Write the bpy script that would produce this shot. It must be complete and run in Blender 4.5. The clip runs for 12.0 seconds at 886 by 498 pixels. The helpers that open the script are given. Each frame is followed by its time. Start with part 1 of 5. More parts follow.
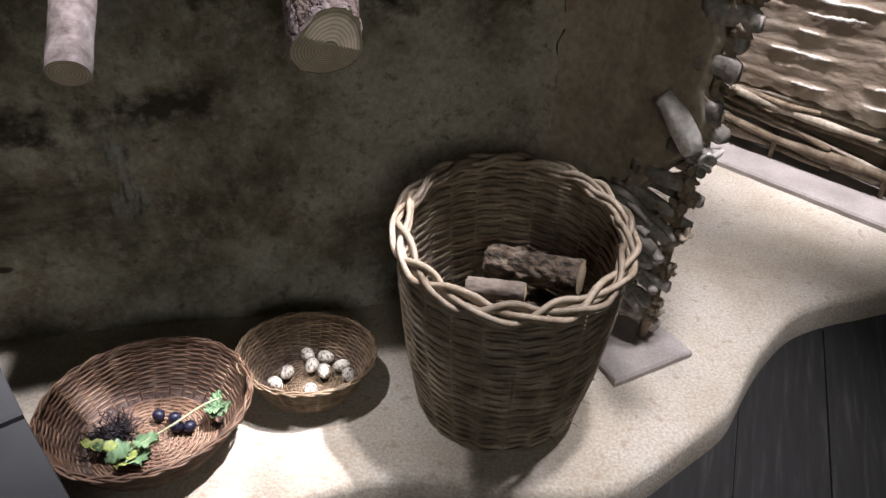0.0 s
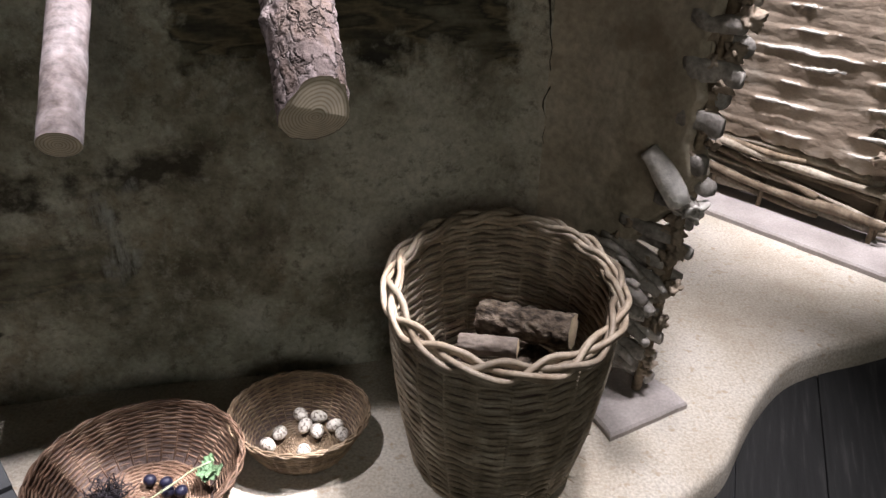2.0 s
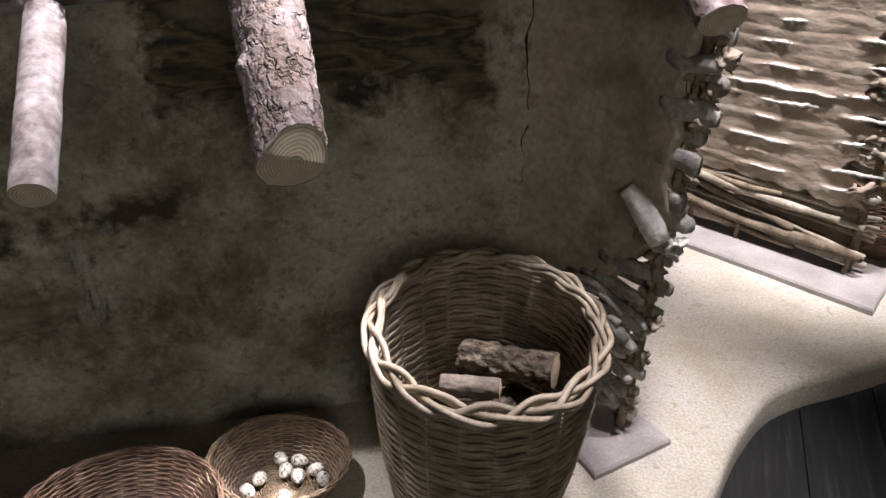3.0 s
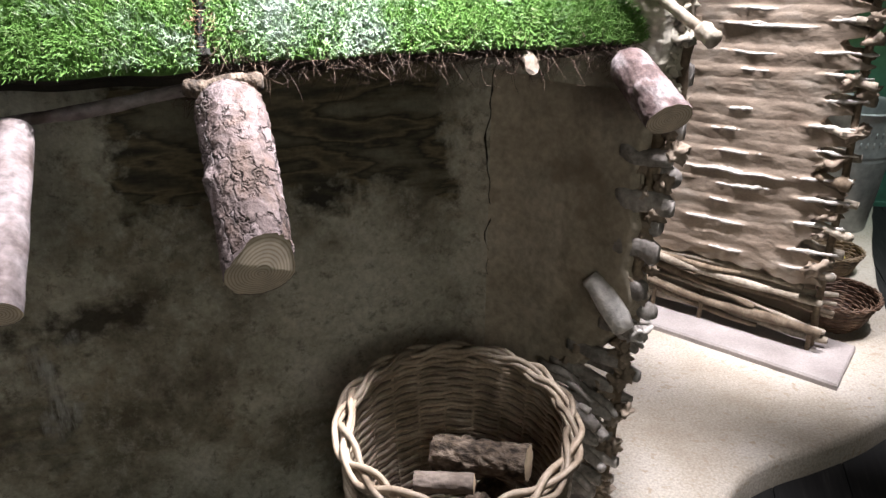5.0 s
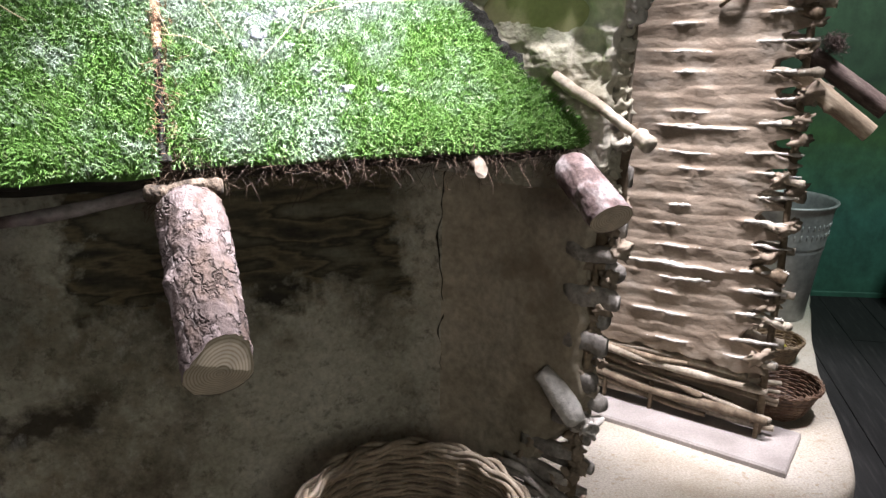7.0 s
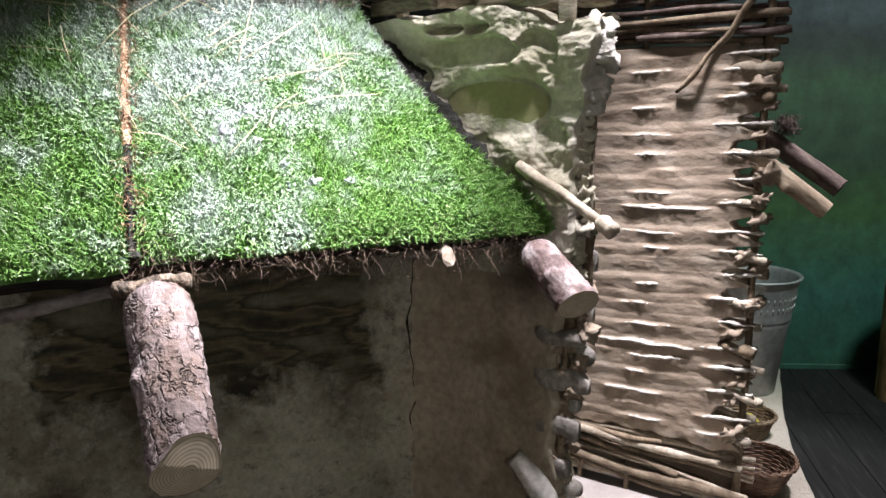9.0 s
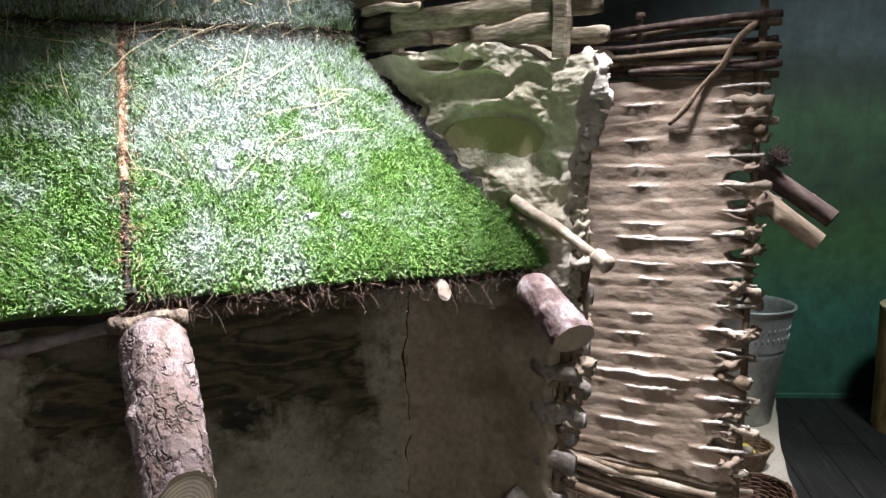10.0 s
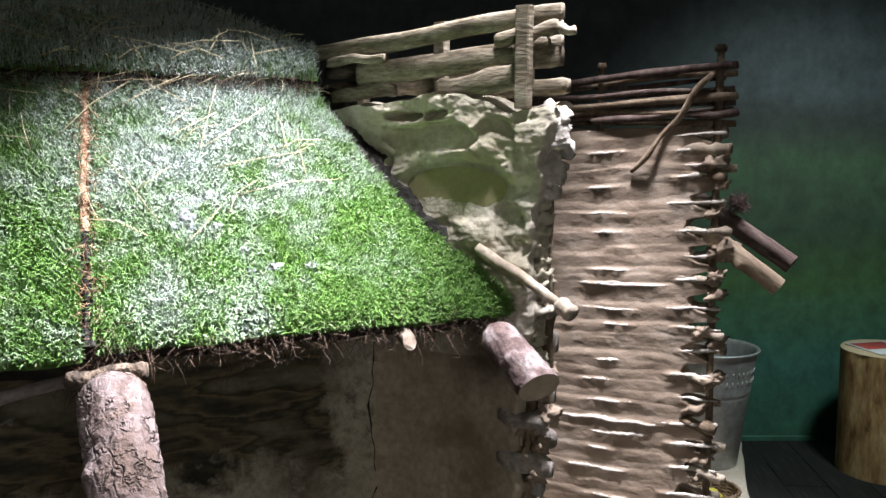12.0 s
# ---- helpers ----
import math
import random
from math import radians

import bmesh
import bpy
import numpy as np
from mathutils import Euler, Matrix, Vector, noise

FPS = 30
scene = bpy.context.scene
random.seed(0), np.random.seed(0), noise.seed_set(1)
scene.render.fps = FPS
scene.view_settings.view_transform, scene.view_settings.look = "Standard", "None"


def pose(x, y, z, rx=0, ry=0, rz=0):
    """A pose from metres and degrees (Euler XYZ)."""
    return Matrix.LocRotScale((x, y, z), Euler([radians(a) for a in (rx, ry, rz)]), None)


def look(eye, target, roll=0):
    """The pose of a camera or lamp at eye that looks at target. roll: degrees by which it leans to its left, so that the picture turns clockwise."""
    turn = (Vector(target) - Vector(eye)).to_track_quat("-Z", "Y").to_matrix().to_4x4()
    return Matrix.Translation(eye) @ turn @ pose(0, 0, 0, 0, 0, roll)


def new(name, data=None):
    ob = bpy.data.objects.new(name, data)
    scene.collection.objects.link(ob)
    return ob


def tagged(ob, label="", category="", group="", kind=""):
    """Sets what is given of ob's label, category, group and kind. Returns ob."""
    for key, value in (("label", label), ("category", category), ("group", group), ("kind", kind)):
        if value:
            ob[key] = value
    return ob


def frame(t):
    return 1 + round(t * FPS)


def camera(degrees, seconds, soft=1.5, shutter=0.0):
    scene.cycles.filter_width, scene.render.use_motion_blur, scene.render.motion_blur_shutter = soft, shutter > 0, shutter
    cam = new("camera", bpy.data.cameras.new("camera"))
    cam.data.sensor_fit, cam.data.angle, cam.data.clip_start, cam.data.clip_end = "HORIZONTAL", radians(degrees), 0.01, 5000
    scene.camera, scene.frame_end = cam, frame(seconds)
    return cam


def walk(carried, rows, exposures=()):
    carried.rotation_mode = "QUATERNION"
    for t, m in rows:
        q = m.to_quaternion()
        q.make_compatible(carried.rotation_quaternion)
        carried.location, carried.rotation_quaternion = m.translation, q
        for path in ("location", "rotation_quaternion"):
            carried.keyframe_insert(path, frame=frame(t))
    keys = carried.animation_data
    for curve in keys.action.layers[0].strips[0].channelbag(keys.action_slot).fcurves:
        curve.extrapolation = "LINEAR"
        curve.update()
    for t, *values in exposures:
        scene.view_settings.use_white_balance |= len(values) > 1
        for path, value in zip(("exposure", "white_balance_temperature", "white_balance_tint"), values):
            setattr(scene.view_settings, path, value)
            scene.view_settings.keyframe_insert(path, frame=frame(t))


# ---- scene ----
cam = camera(56.0, 12.0)
# seconds; eye in metres; turn in degrees
PATH = [
    (0.0, -0.0000, -0.0000, 1.6000, 56.00, -2.00, 0.00),
    (0.5, 0.0013, -0.0050, 1.6008, 56.16, -1.98, -0.13),
    (1.0, 0.0014, -0.0063, 1.6067, 56.71, -1.83, -0.30),
    (1.5, 0.0052, -0.0028, 1.6141, 58.07, -1.54, -0.48),
    (2.0, 0.0074, 0.0055, 1.6209, 59.35, -1.26, -0.93),
    (2.5, 0.0047, 0.0178, 1.6276, 60.40, -1.30, -1.58),
    (3.0, 0.0059, 0.0269, 1.6377, 61.41, -1.28, -2.54),
    (5.0, 0.0073, 0.0156, 1.6741, 67.19, -0.31, -5.45),
    (5.5, 0.0017, 0.0034, 1.6808, 68.38, -0.10, -6.16),
    (6.0, -0.0020, -0.0061, 1.6853, 69.98, -0.10, -7.16),
    (6.5, -0.0041, -0.0156, 1.6907, 71.69, -0.18, -7.99),
    (7.0, -0.0034, -0.0271, 1.6996, 73.61, -0.74, -8.84),
    (9.0, 0.0013, -0.0379, 1.7253, 78.93, -0.04, -10.99),
    (9.5, 0.0018, -0.0412, 1.7346, 79.91, -0.18, -11.14),
    (10.0, -0.0018, -0.0419, 1.7389, 80.87, 0.04, -11.38),
    (10.5, -0.0035, -0.0448, 1.7441, 81.59, -0.14, -11.66),
    (11.0, -0.0021, -0.0465, 1.7490, 82.45, 0.03, -12.22),
    (11.5, -0.0000, -0.0486, 1.7518, 83.21, -0.02, -12.90),
    (12.0, 0.0032, -0.0460, 1.7527, 83.83, 0.01, -13.62),
]
walk(cam, [(t, pose(*row)) for t, *row in PATH], [(0.0, 0.03), (1.5, 0.10), (3.0, 0.24), (5.0, 0.34), (7.0, 0.34), (9.0, 0.27), (12.0, 0.12)])

# ---- light ----
world = bpy.data.worlds.new("hall")
world.use_nodes = True
world.node_tree.nodes["Background"].inputs[0].default_value = (0.5, 0.6, 0.7, 1)
world.node_tree.nodes["Background"].inputs[1].default_value = 0.02
scene.world = world


def spot(eye, target, watts, cone, soft, colour, blend=0.6):
    data = bpy.data.lights.new("spotlight", "SPOT")
    data.energy, data.spot_size, data.spot_blend, data.shadow_soft_size, data.color = watts, radians(cone), blend, soft, colour
    ob = new("spotlight", data)
    ob.matrix_world = look(eye, target)


WARM = (1.0, 0.945, 1.0)
spot((0.66, 1.36, 3.50), (0.40, 1.50, 0.5), 430, 42, 0.10, WARM, 0.9)          # hamper
spot((0.93, 1.60, 3.52), (-0.02, 1.71, 1.61), 2050, 30, 0.04, WARM, 1.0)        # turf
spot((1.05, 2.33, 3.65), (1.36, 2.76, 0.96), 1180, 25, 0.24, WARM, 1.0)         # wattle panel
spot((1.15, 1.50, 3.60), (0.62, 1.70, 0.45), 330, 28, 0.05, WARM, 1.0)           # floor before it
spot((-0.95, 1.02, 3.50), (-0.80, 1.36, 0.2), 400, 36, 0.04, WARM, 0.9)         # shallow baskets
spot((2.45, 2.35, 3.50), (2.10, 2.95, 0.1), 430, 36, 0.05, WARM, 0.9)          # baskets past the panel
spot((2.9, 2.3, 3.4), (3.3, 4.4, 0.55), 240, 76, 0.2, (0.84, 1.0, 0.97), 1.0)   # mural
# unseen soft fill lamp, added behind the viewer to lift the shaded walls
fill_lamp = bpy.data.lights.new("fill_light", "AREA")
fill_lamp.shape, fill_lamp.size, fill_lamp.energy, fill_lamp.color = "DISK", 1.2, 17, (1.0, 0.97, 0.86)
new("fill_light", fill_lamp).matrix_world = look((0.6, -2.4, 2.1), (0.0, 1.9, 0.9))


# ---- materials ----
def node(t, kind, **inputs):
    n = t.nodes.new(kind)
    for k, v in inputs.items():
        n.inputs[k.replace("_", " ")].default_value = v
    return n


def ramp(t, factor, stops):
    n = t.nodes.new("ShaderNodeValToRGB")
    while len(n.color_ramp.elements) < len(stops):
        n.color_ramp.elements.new(0.5)
    for e, (p, c) in zip(n.color_ramp.elements, stops):
        e.position, e.color = p, (*c, 1) if len(c) == 3 else c
    t.links.new(factor, n.inputs[0])
    return n.outputs[0]


def grey(v):
    return (v, v, v)


def mixed(t, factor, a, b, how="MIX"):
    n = t.nodes.new("ShaderNodeMix")
    n.data_type, n.blend_type = "RGBA", how
    for sock, v in ((n.inputs[0], factor), (n.inputs[6], a), (n.inputs[7], b)):
        if hasattr(v, "is_output"):
            t.links.new(v, sock)
        else:
            sock.default_value = v if not isinstance(v, tuple) or len(v) == 4 else (*v, 1)
    return n.outputs[2]


def maths(t, how, a, b=0.0, clamp=False):
    n = t.nodes.new("ShaderNodeMath")
    n.operation, n.use_clamp = how, clamp
    for sock, v in zip(n.inputs, (a, b)):
        if hasattr(v, "is_output"):
            t.links.new(v, sock)
        else:
            sock.default_value = v
    return n.outputs[0]


def coords(t, stretch=(1, 1, 1)):
    c = t.nodes.new("ShaderNodeTexCoord")
    m = t.nodes.new("ShaderNodeMapping")
    m.inputs["Scale"].default_value = stretch
    t.links.new(c.outputs["Object"], m.inputs[0])
    return m.outputs[0]


def tex(t, vec, scale, detail=4, rough=0.55, kind="ShaderNodeTexNoise"):
    n = node(t, kind, Scale=scale)
    if kind == "ShaderNodeTexNoise":
        n.inputs["Detail"].default_value, n.inputs["Roughness"].default_value = detail, rough
    t.links.new(vec, n.inputs["Vector"])
    return n


def material(name, stops, scale=8, stretch=(1, 1, 1), fine=60, fine_amount=0.35, rough=(0.75, 0.95), bump=0.3, depth=0.004,
             metal=0.0, island=0.0, dirt=None, sheen=0.0):
    m = bpy.data.materials.new(name)
    m.use_nodes = True
    t = m.node_tree
    b = t.nodes["Principled BSDF"]
    vec = coords(t, stretch)
    big, small = tex(t, vec, scale), tex(t, vec, fine, 3, 0.6)
    col = ramp(t, big.outputs[0], stops)
    shade = ramp(t, small.outputs[0], [(0.3, grey(1 - fine_amount)), (0.7, grey(1.0 + fine_amount * 0.3))])
    col = mixed(t, 1.0, col, shade, "MULTIPLY")
    if dirt:
        patch = tex(t, coords(t), dirt[0], 5, 0.6)
        col = mixed(t, ramp(t, patch.outputs[0], [(dirt[1], grey(0)), (dirt[1] + 0.12, grey(1))]), col, dirt[2])
    if island:
        g = t.nodes.new("ShaderNodeNewGeometry")
        o = t.nodes.new("ShaderNodeObjectInfo")
        both = maths(t, "FRACT", maths(t, "ADD", g.outputs["Random Per Island"], o.outputs["Random"]))
        col = mixed(t, 1.0, col, ramp(t, both, [(0, grey(1 - island)), (1, grey(1 + island * 0.5))]), "MULTIPLY")
    t.links.new(col, b.inputs["Base Color"])
    t.links.new(ramp(t, small.outputs[0], [(0.2, grey(rough[0])), (0.8, grey(rough[1]))]), b.inputs["Roughness"])
    b.inputs["Metallic"].default_value = metal
    b.inputs["Specular IOR Level"].default_value = 0.35
    if bump:
        n = node(t, "ShaderNodeBump", Strength=bump, Distance=depth)
        t.links.new(maths(t, "ADD", maths(t, "MULTIPLY", big.outputs[0], 0.7), small.outputs[0]), n.inputs["Height"])
        t.links.new(n.outputs[0], b.inputs["Normal"])
    return m


M = {}
M["clay"] = material("clay_floor", [(0.3, (0.43, 0.375, 0.30)), (0.5, (0.51, 0.46, 0.385)), (0.7, (0.57, 0.53, 0.465))], 4, fine=120, fine_amount=0.34, bump=0.6, depth=0.004,
                     dirt=(38, 0.57, (0.36, 0.295, 0.22)))
M["daub"] = material("daub", [(0.3, (0.26, 0.20, 0.15)), (0.55, (0.36, 0.29, 0.225)), (0.75, (0.47, 0.41, 0.345))], 6, (1, 1, 1.6), fine=90, fine_amount=0.18, bump=0.35, depth=0.004)
M["daub_pale"] = material("pale_daub", [(0.3, (0.38, 0.35, 0.25)), (0.5, (0.48, 0.45, 0.36)), (0.72, (0.58, 0.55, 0.48))], 7, fine=60, fine_amount=0.25, bump=0.6, depth=0.006,
                          dirt=(5, 0.62, (0.40, 0.37, 0.25)))
M["rod"] = material("hazel_rod", [(0.3, (0.12, 0.085, 0.055)), (0.5, (0.23, 0.175, 0.12)), (0.72, (0.36, 0.29, 0.21))], 14, (1, 1, 1), fine=90, fine_amount=0.4, bump=0.5, depth=0.003, island=0.35)
M["dusty_rod"] = material("dusty_rod", [(0.3, (0.27, 0.22, 0.165)), (0.5, (0.44, 0.38, 0.30)), (0.72, (0.60, 0.54, 0.45))], 14, fine=80, fine_amount=0.35, bump=0.6, depth=0.004, island=0.3)
M["split_wood"] = material("split_wood", [(0.3, (0.15, 0.125, 0.085)), (0.5, (0.29, 0.25, 0.18)), (0.7, (0.45, 0.41, 0.33))], 8, (1.2, 1.2, 5), fine=34, fine_amount=0.55, bump=0.6, depth=0.004, island=0.25)
M["brown_plaster"] = material("brown_plaster", [(0.3, (0.32, 0.275, 0.205)), (0.5, (0.45, 0.39, 0.30)), (0.72, (0.53, 0.475, 0.385))], 3.5, fine=55, fine_amount=0.3, bump=0.35, depth=0.004, dirt=(4, 0.60, (0.22, 0.175, 0.125)))
# pale daub, brightened so its colour also holds the lamplight on flake and lumps
M["pale_lit_daub"] = material("pale_lit_flake", [(0.3, (0.48, 0.45, 0.41)), (0.6, (0.68, 0.65, 0.61))], 9, fine=60, fine_amount=0.3, bump=0.7, depth=0.006)
M["olive"] = material("smooth_olive_daub", [(0.3, (0.27, 0.25, 0.13)), (0.7, (0.34, 0.315, 0.18))], 4, fine=90, fine_amount=0.15, bump=0.2, depth=0.002)
M["slab"] = material("stone_slab", [(0.3, (0.29, 0.26, 0.245)), (0.6, (0.38, 0.345, 0.33)), (0.8, (0.45, 0.41, 0.395))], 6, fine=120, fine_amount=0.2, bump=0.4, depth=0.003)
M["floorboard"] = material("dark_floorboard", [(0.3, (0.006, 0.006, 0.006)), (0.55, (0.014, 0.014, 0.014)), (0.75, (0.045, 0.043, 0.042))], 6, (0.6, 9, 1), fine=45, fine_amount=0.5, dirt=(30, 0.68, (0.07, 0.068, 0.065)),
                           rough=(0.68, 0.85), bump=0.35, depth=0.003, island=0.35)
M["wicker"] = material("wicker", [(0.3, (0.20, 0.16, 0.112)), (0.5, (0.35, 0.285, 0.21)), (0.72, (0.50, 0.43, 0.34))], 16, fine=120, fine_amount=0.3, rough=(0.35, 0.6), bump=0.3, depth=0.001, island=0.35)
M["wicker_rim"] = material("pale_wicker", [(0.3, (0.22, 0.165, 0.115)), (0.5, (0.34, 0.275, 0.205)), (0.72, (0.45, 0.385, 0.305))], 12, fine=100, fine_amount=0.3, rough=(0.4, 0.65), bump=0.3, depth=0.001, island=0.25)
M["wicker_red"] = material("red_brown_wicker", [(0.3, (0.095, 0.052, 0.033)), (0.5, (0.18, 0.108, 0.072)), (0.72, (0.30, 0.205, 0.145))], 16, fine=120, fine_amount=0.3, rough=(0.4, 0.6), bump=0.3, depth=0.001, island=0.4)
M["wicker_straw"] = material("straw_wicker", [(0.3, (0.15, 0.10, 0.062)), (0.5, (0.25, 0.18, 0.115)), (0.72, (0.37, 0.28, 0.19))], 16, fine=120, fine_amount=0.3, rough=(0.4, 0.6), bump=0.3, depth=0.001, island=0.35)
M["soil"] = material("dark_underlay", [(0.3, (0.012, 0.010, 0.008)), (0.6, (0.03, 0.024, 0.018)), (0.8, (0.06, 0.05, 0.04))], 20, fine=120, bump=0.6)
M["thatch"] = material("turf_base", [(0.3, (0.045, 0.10, 0.018)), (0.6, (0.08, 0.17, 0.035)), (0.8, (0.14, 0.21, 0.08))], 30, fine=150, bump=0.6)
M["coir"] = material("coir_fibre", [(0.3, (0.14, 0.08, 0.05)), (0.5, (0.33, 0.20, 0.125)), (0.7, (0.50, 0.34, 0.24))], 25, (1, 1, 1), fine=160, fine_amount=0.5, bump=0.8, depth=0.006, island=0.4)
M["root"] = material("root_fibre", [(0.3, (0.03, 0.02, 0.014)), (0.5, (0.09, 0.06, 0.042)), (0.7, (0.22, 0.155, 0.11))], 25, fine=160, fine_amount=0.5, bump=0, island=0.5)
M["whittled"] = material("whittled_wood", [(0.35, (0.14, 0.11, 0.085)), (0.5, (0.28, 0.235, 0.19)), (0.7, (0.42, 0.37, 0.32))], 16, (2, 2, 0.5), fine=70, fine_amount=0.25, bump=0.3, depth=0.002)
M["dust"] = material("pale_dust_clod", [(0.3, (0.17, 0.185, 0.22)), (0.7, (0.30, 0.32, 0.36))], 30, fine=120, fine_amount=0.3, bump=0.6, depth=0.003)
# dusty peat, taken near black to carry the gable wall's shadow
M["edge"] = material("shaded_dusty_peat", [(0.40, (0.008, 0.007, 0.005)), (0.55, (0.018, 0.018, 0.014)), (0.72, (0.06, 0.06, 0.055))], 34, fine=150, fine_amount=0.5, bump=0.8, depth=0.006)
M["grey_stick"] = material("weathered_grey_stick", [(0.3, (0.27, 0.24, 0.215)), (0.5, (0.45, 0.415, 0.38)), (0.72, (0.64, 0.60, 0.56))], 14, fine=80, fine_amount=0.4, bump=0.6, depth=0.004, island=0.3)
M["straw"] = material("dry_straw", [(0.3, (0.42, 0.36, 0.22)), (0.7, (0.62, 0.56, 0.38))], 10, fine=80, bump=0.1, island=0.3)
M["birch"] = material("pale_bark", [(0.33, (0.07, 0.052, 0.045)), (0.45, (0.20, 0.165, 0.16)), (0.66, (0.33, 0.295, 0.295))], 13, (1.0, 1.0, 1.3), fine=45, fine_amount=0.5, bump=0.6, depth=0.004)
M["pink_bark"] = material("pinkish_bark", [(0.34, (0.10, 0.065, 0.058)), (0.48, (0.22, 0.16, 0.155)), (0.62, (0.48, 0.42, 0.42))], 17, (1.2, 1.2, 0.9), fine=80, fine_amount=0.5, bump=0.6, depth=0.004)
M["peeled"] = material("weathered_pole", [(0.3, (0.30, 0.22, 0.15)), (0.5, (0.46, 0.37, 0.27)), (0.7, (0.60, 0.51, 0.40))], 12, (2, 2, 0.5), fine=70, fine_amount=0.35, bump=0.4, depth=0.003)
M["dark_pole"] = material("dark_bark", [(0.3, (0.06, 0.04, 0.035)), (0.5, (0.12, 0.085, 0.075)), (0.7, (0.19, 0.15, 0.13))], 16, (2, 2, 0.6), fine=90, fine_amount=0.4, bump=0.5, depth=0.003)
M["oak_bark"] = material("oak_bark", [(0.38, (0.035, 0.026, 0.018)), (0.5, (0.12, 0.09, 0.065)), (0.68, (0.24, 0.195, 0.15))], 42, (1.0, 1.0, 0.7), fine=90, fine_amount=0.45, bump=1.0, depth=0.008)
M["grey_bark"] = material("grey_bark", [(0.3, (0.10, 0.078, 0.062)), (0.5, (0.165, 0.135, 0.112)), (0.7, (0.23, 0.195, 0.165))], 16, fine=90, fine_amount=0.3, bump=0.5, depth=0.003)
M["cut"] = material("cut_wood", [(0.3, (0.45, 0.34, 0.21)), (0.6, (0.58, 0.46, 0.31)), (0.8, (0.64, 0.53, 0.38))], 14, fine=90, fine_amount=0.2, bump=0.2)
M["plum"] = material("plum_skin", [(0.3, (0.008, 0.008, 0.02)), (0.6, (0.018, 0.018, 0.04)), (0.8, (0.05, 0.05, 0.085))], 40, fine=120, rough=(0.3, 0.5), bump=0.1)
M["black_berry"] = material("dark_herb", [(0.3, (0.012, 0.009, 0.014)), (0.6, (0.03, 0.025, 0.03)), (0.8, (0.07, 0.06, 0.065))], 40, fine=120, bump=0.3, island=0.5)
M["leaf"] = material("green_leaf", [(0.3, (0.08, 0.15, 0.075)), (0.55, (0.14, 0.235, 0.12)), (0.75, (0.24, 0.34, 0.19))], 20, fine=90, fine_amount=0.25, rough=(0.45, 0.6), bump=0.3, depth=0.002, island=0.3)
M["leaf_pale"] = material("yellow_green_leaf", [(0.3, (0.20, 0.26, 0.06)), (0.55, (0.32, 0.37, 0.11)), (0.75, (0.42, 0.46, 0.20))], 20, fine=90, rough=(0.45, 0.6), bump=0.3, depth=0.002)
M["stem"] = material("stem", [(0.3, (0.25, 0.30, 0.16)), (0.7, (0.42, 0.44, 0.30))], 20, bump=0.1)
M["apple"] = material("yellow_fruit", [(0.3, (0.45, 0.42, 0.04)), (0.7, (0.62, 0.58, 0.08))], 20, fine=90, rough=(0.3, 0.45), bump=0.05)
M["steel"] = material("galvanised_steel", [(0.3, (0.34, 0.35, 0.35)), (0.55, (0.45, 0.46, 0.46)), (0.75, (0.55, 0.56, 0.56))], 18, fine=40, fine_amount=0.2, rough=(0.42, 0.6), bump=0.1, depth=0.001, metal=0.55)
M["box"] = material("dark_grey_paint", [(0.3, (0.030, 0.032, 0.035)), (0.7, (0.042, 0.044, 0.047))], 5, fine=140, fine_amount=0.15, rough=(0.5, 0.65), bump=0.08, depth=0.001)
M["stump"] = material("stripped_trunk", [(0.32, (0.17, 0.085, 0.035)), (0.5, (0.40, 0.25, 0.11)), (0.7, (0.55, 0.39, 0.20))], 7, (2.5, 2.5, 0.7), fine=26, fine_amount=0.35, bump=0.4, depth=0.004,
                      dirt=(13, 0.64, (0.11, 0.055, 0.025)))
M["sign"] = material("sign_print", [(0.4, (0.55, 0.56, 0.6)), (0.6, (0.68, 0.68, 0.7))], 4, fine=30, fine_amount=0.1, rough=(0.35, 0.5), bump=0)
M["sign_red"] = material("sign_red", [(0.4, (0.35, 0.05, 0.05)), (0.6, (0.45, 0.08, 0.07))], 6, fine=30, fine_amount=0.1, rough=(0.35, 0.5), bump=0)
M["black"] = material("hall_grey", [(0.3, (0.10, 0.10, 0.10)), (0.7, (0.14, 0.14, 0.14))], 2, fine=20, bump=0.1)


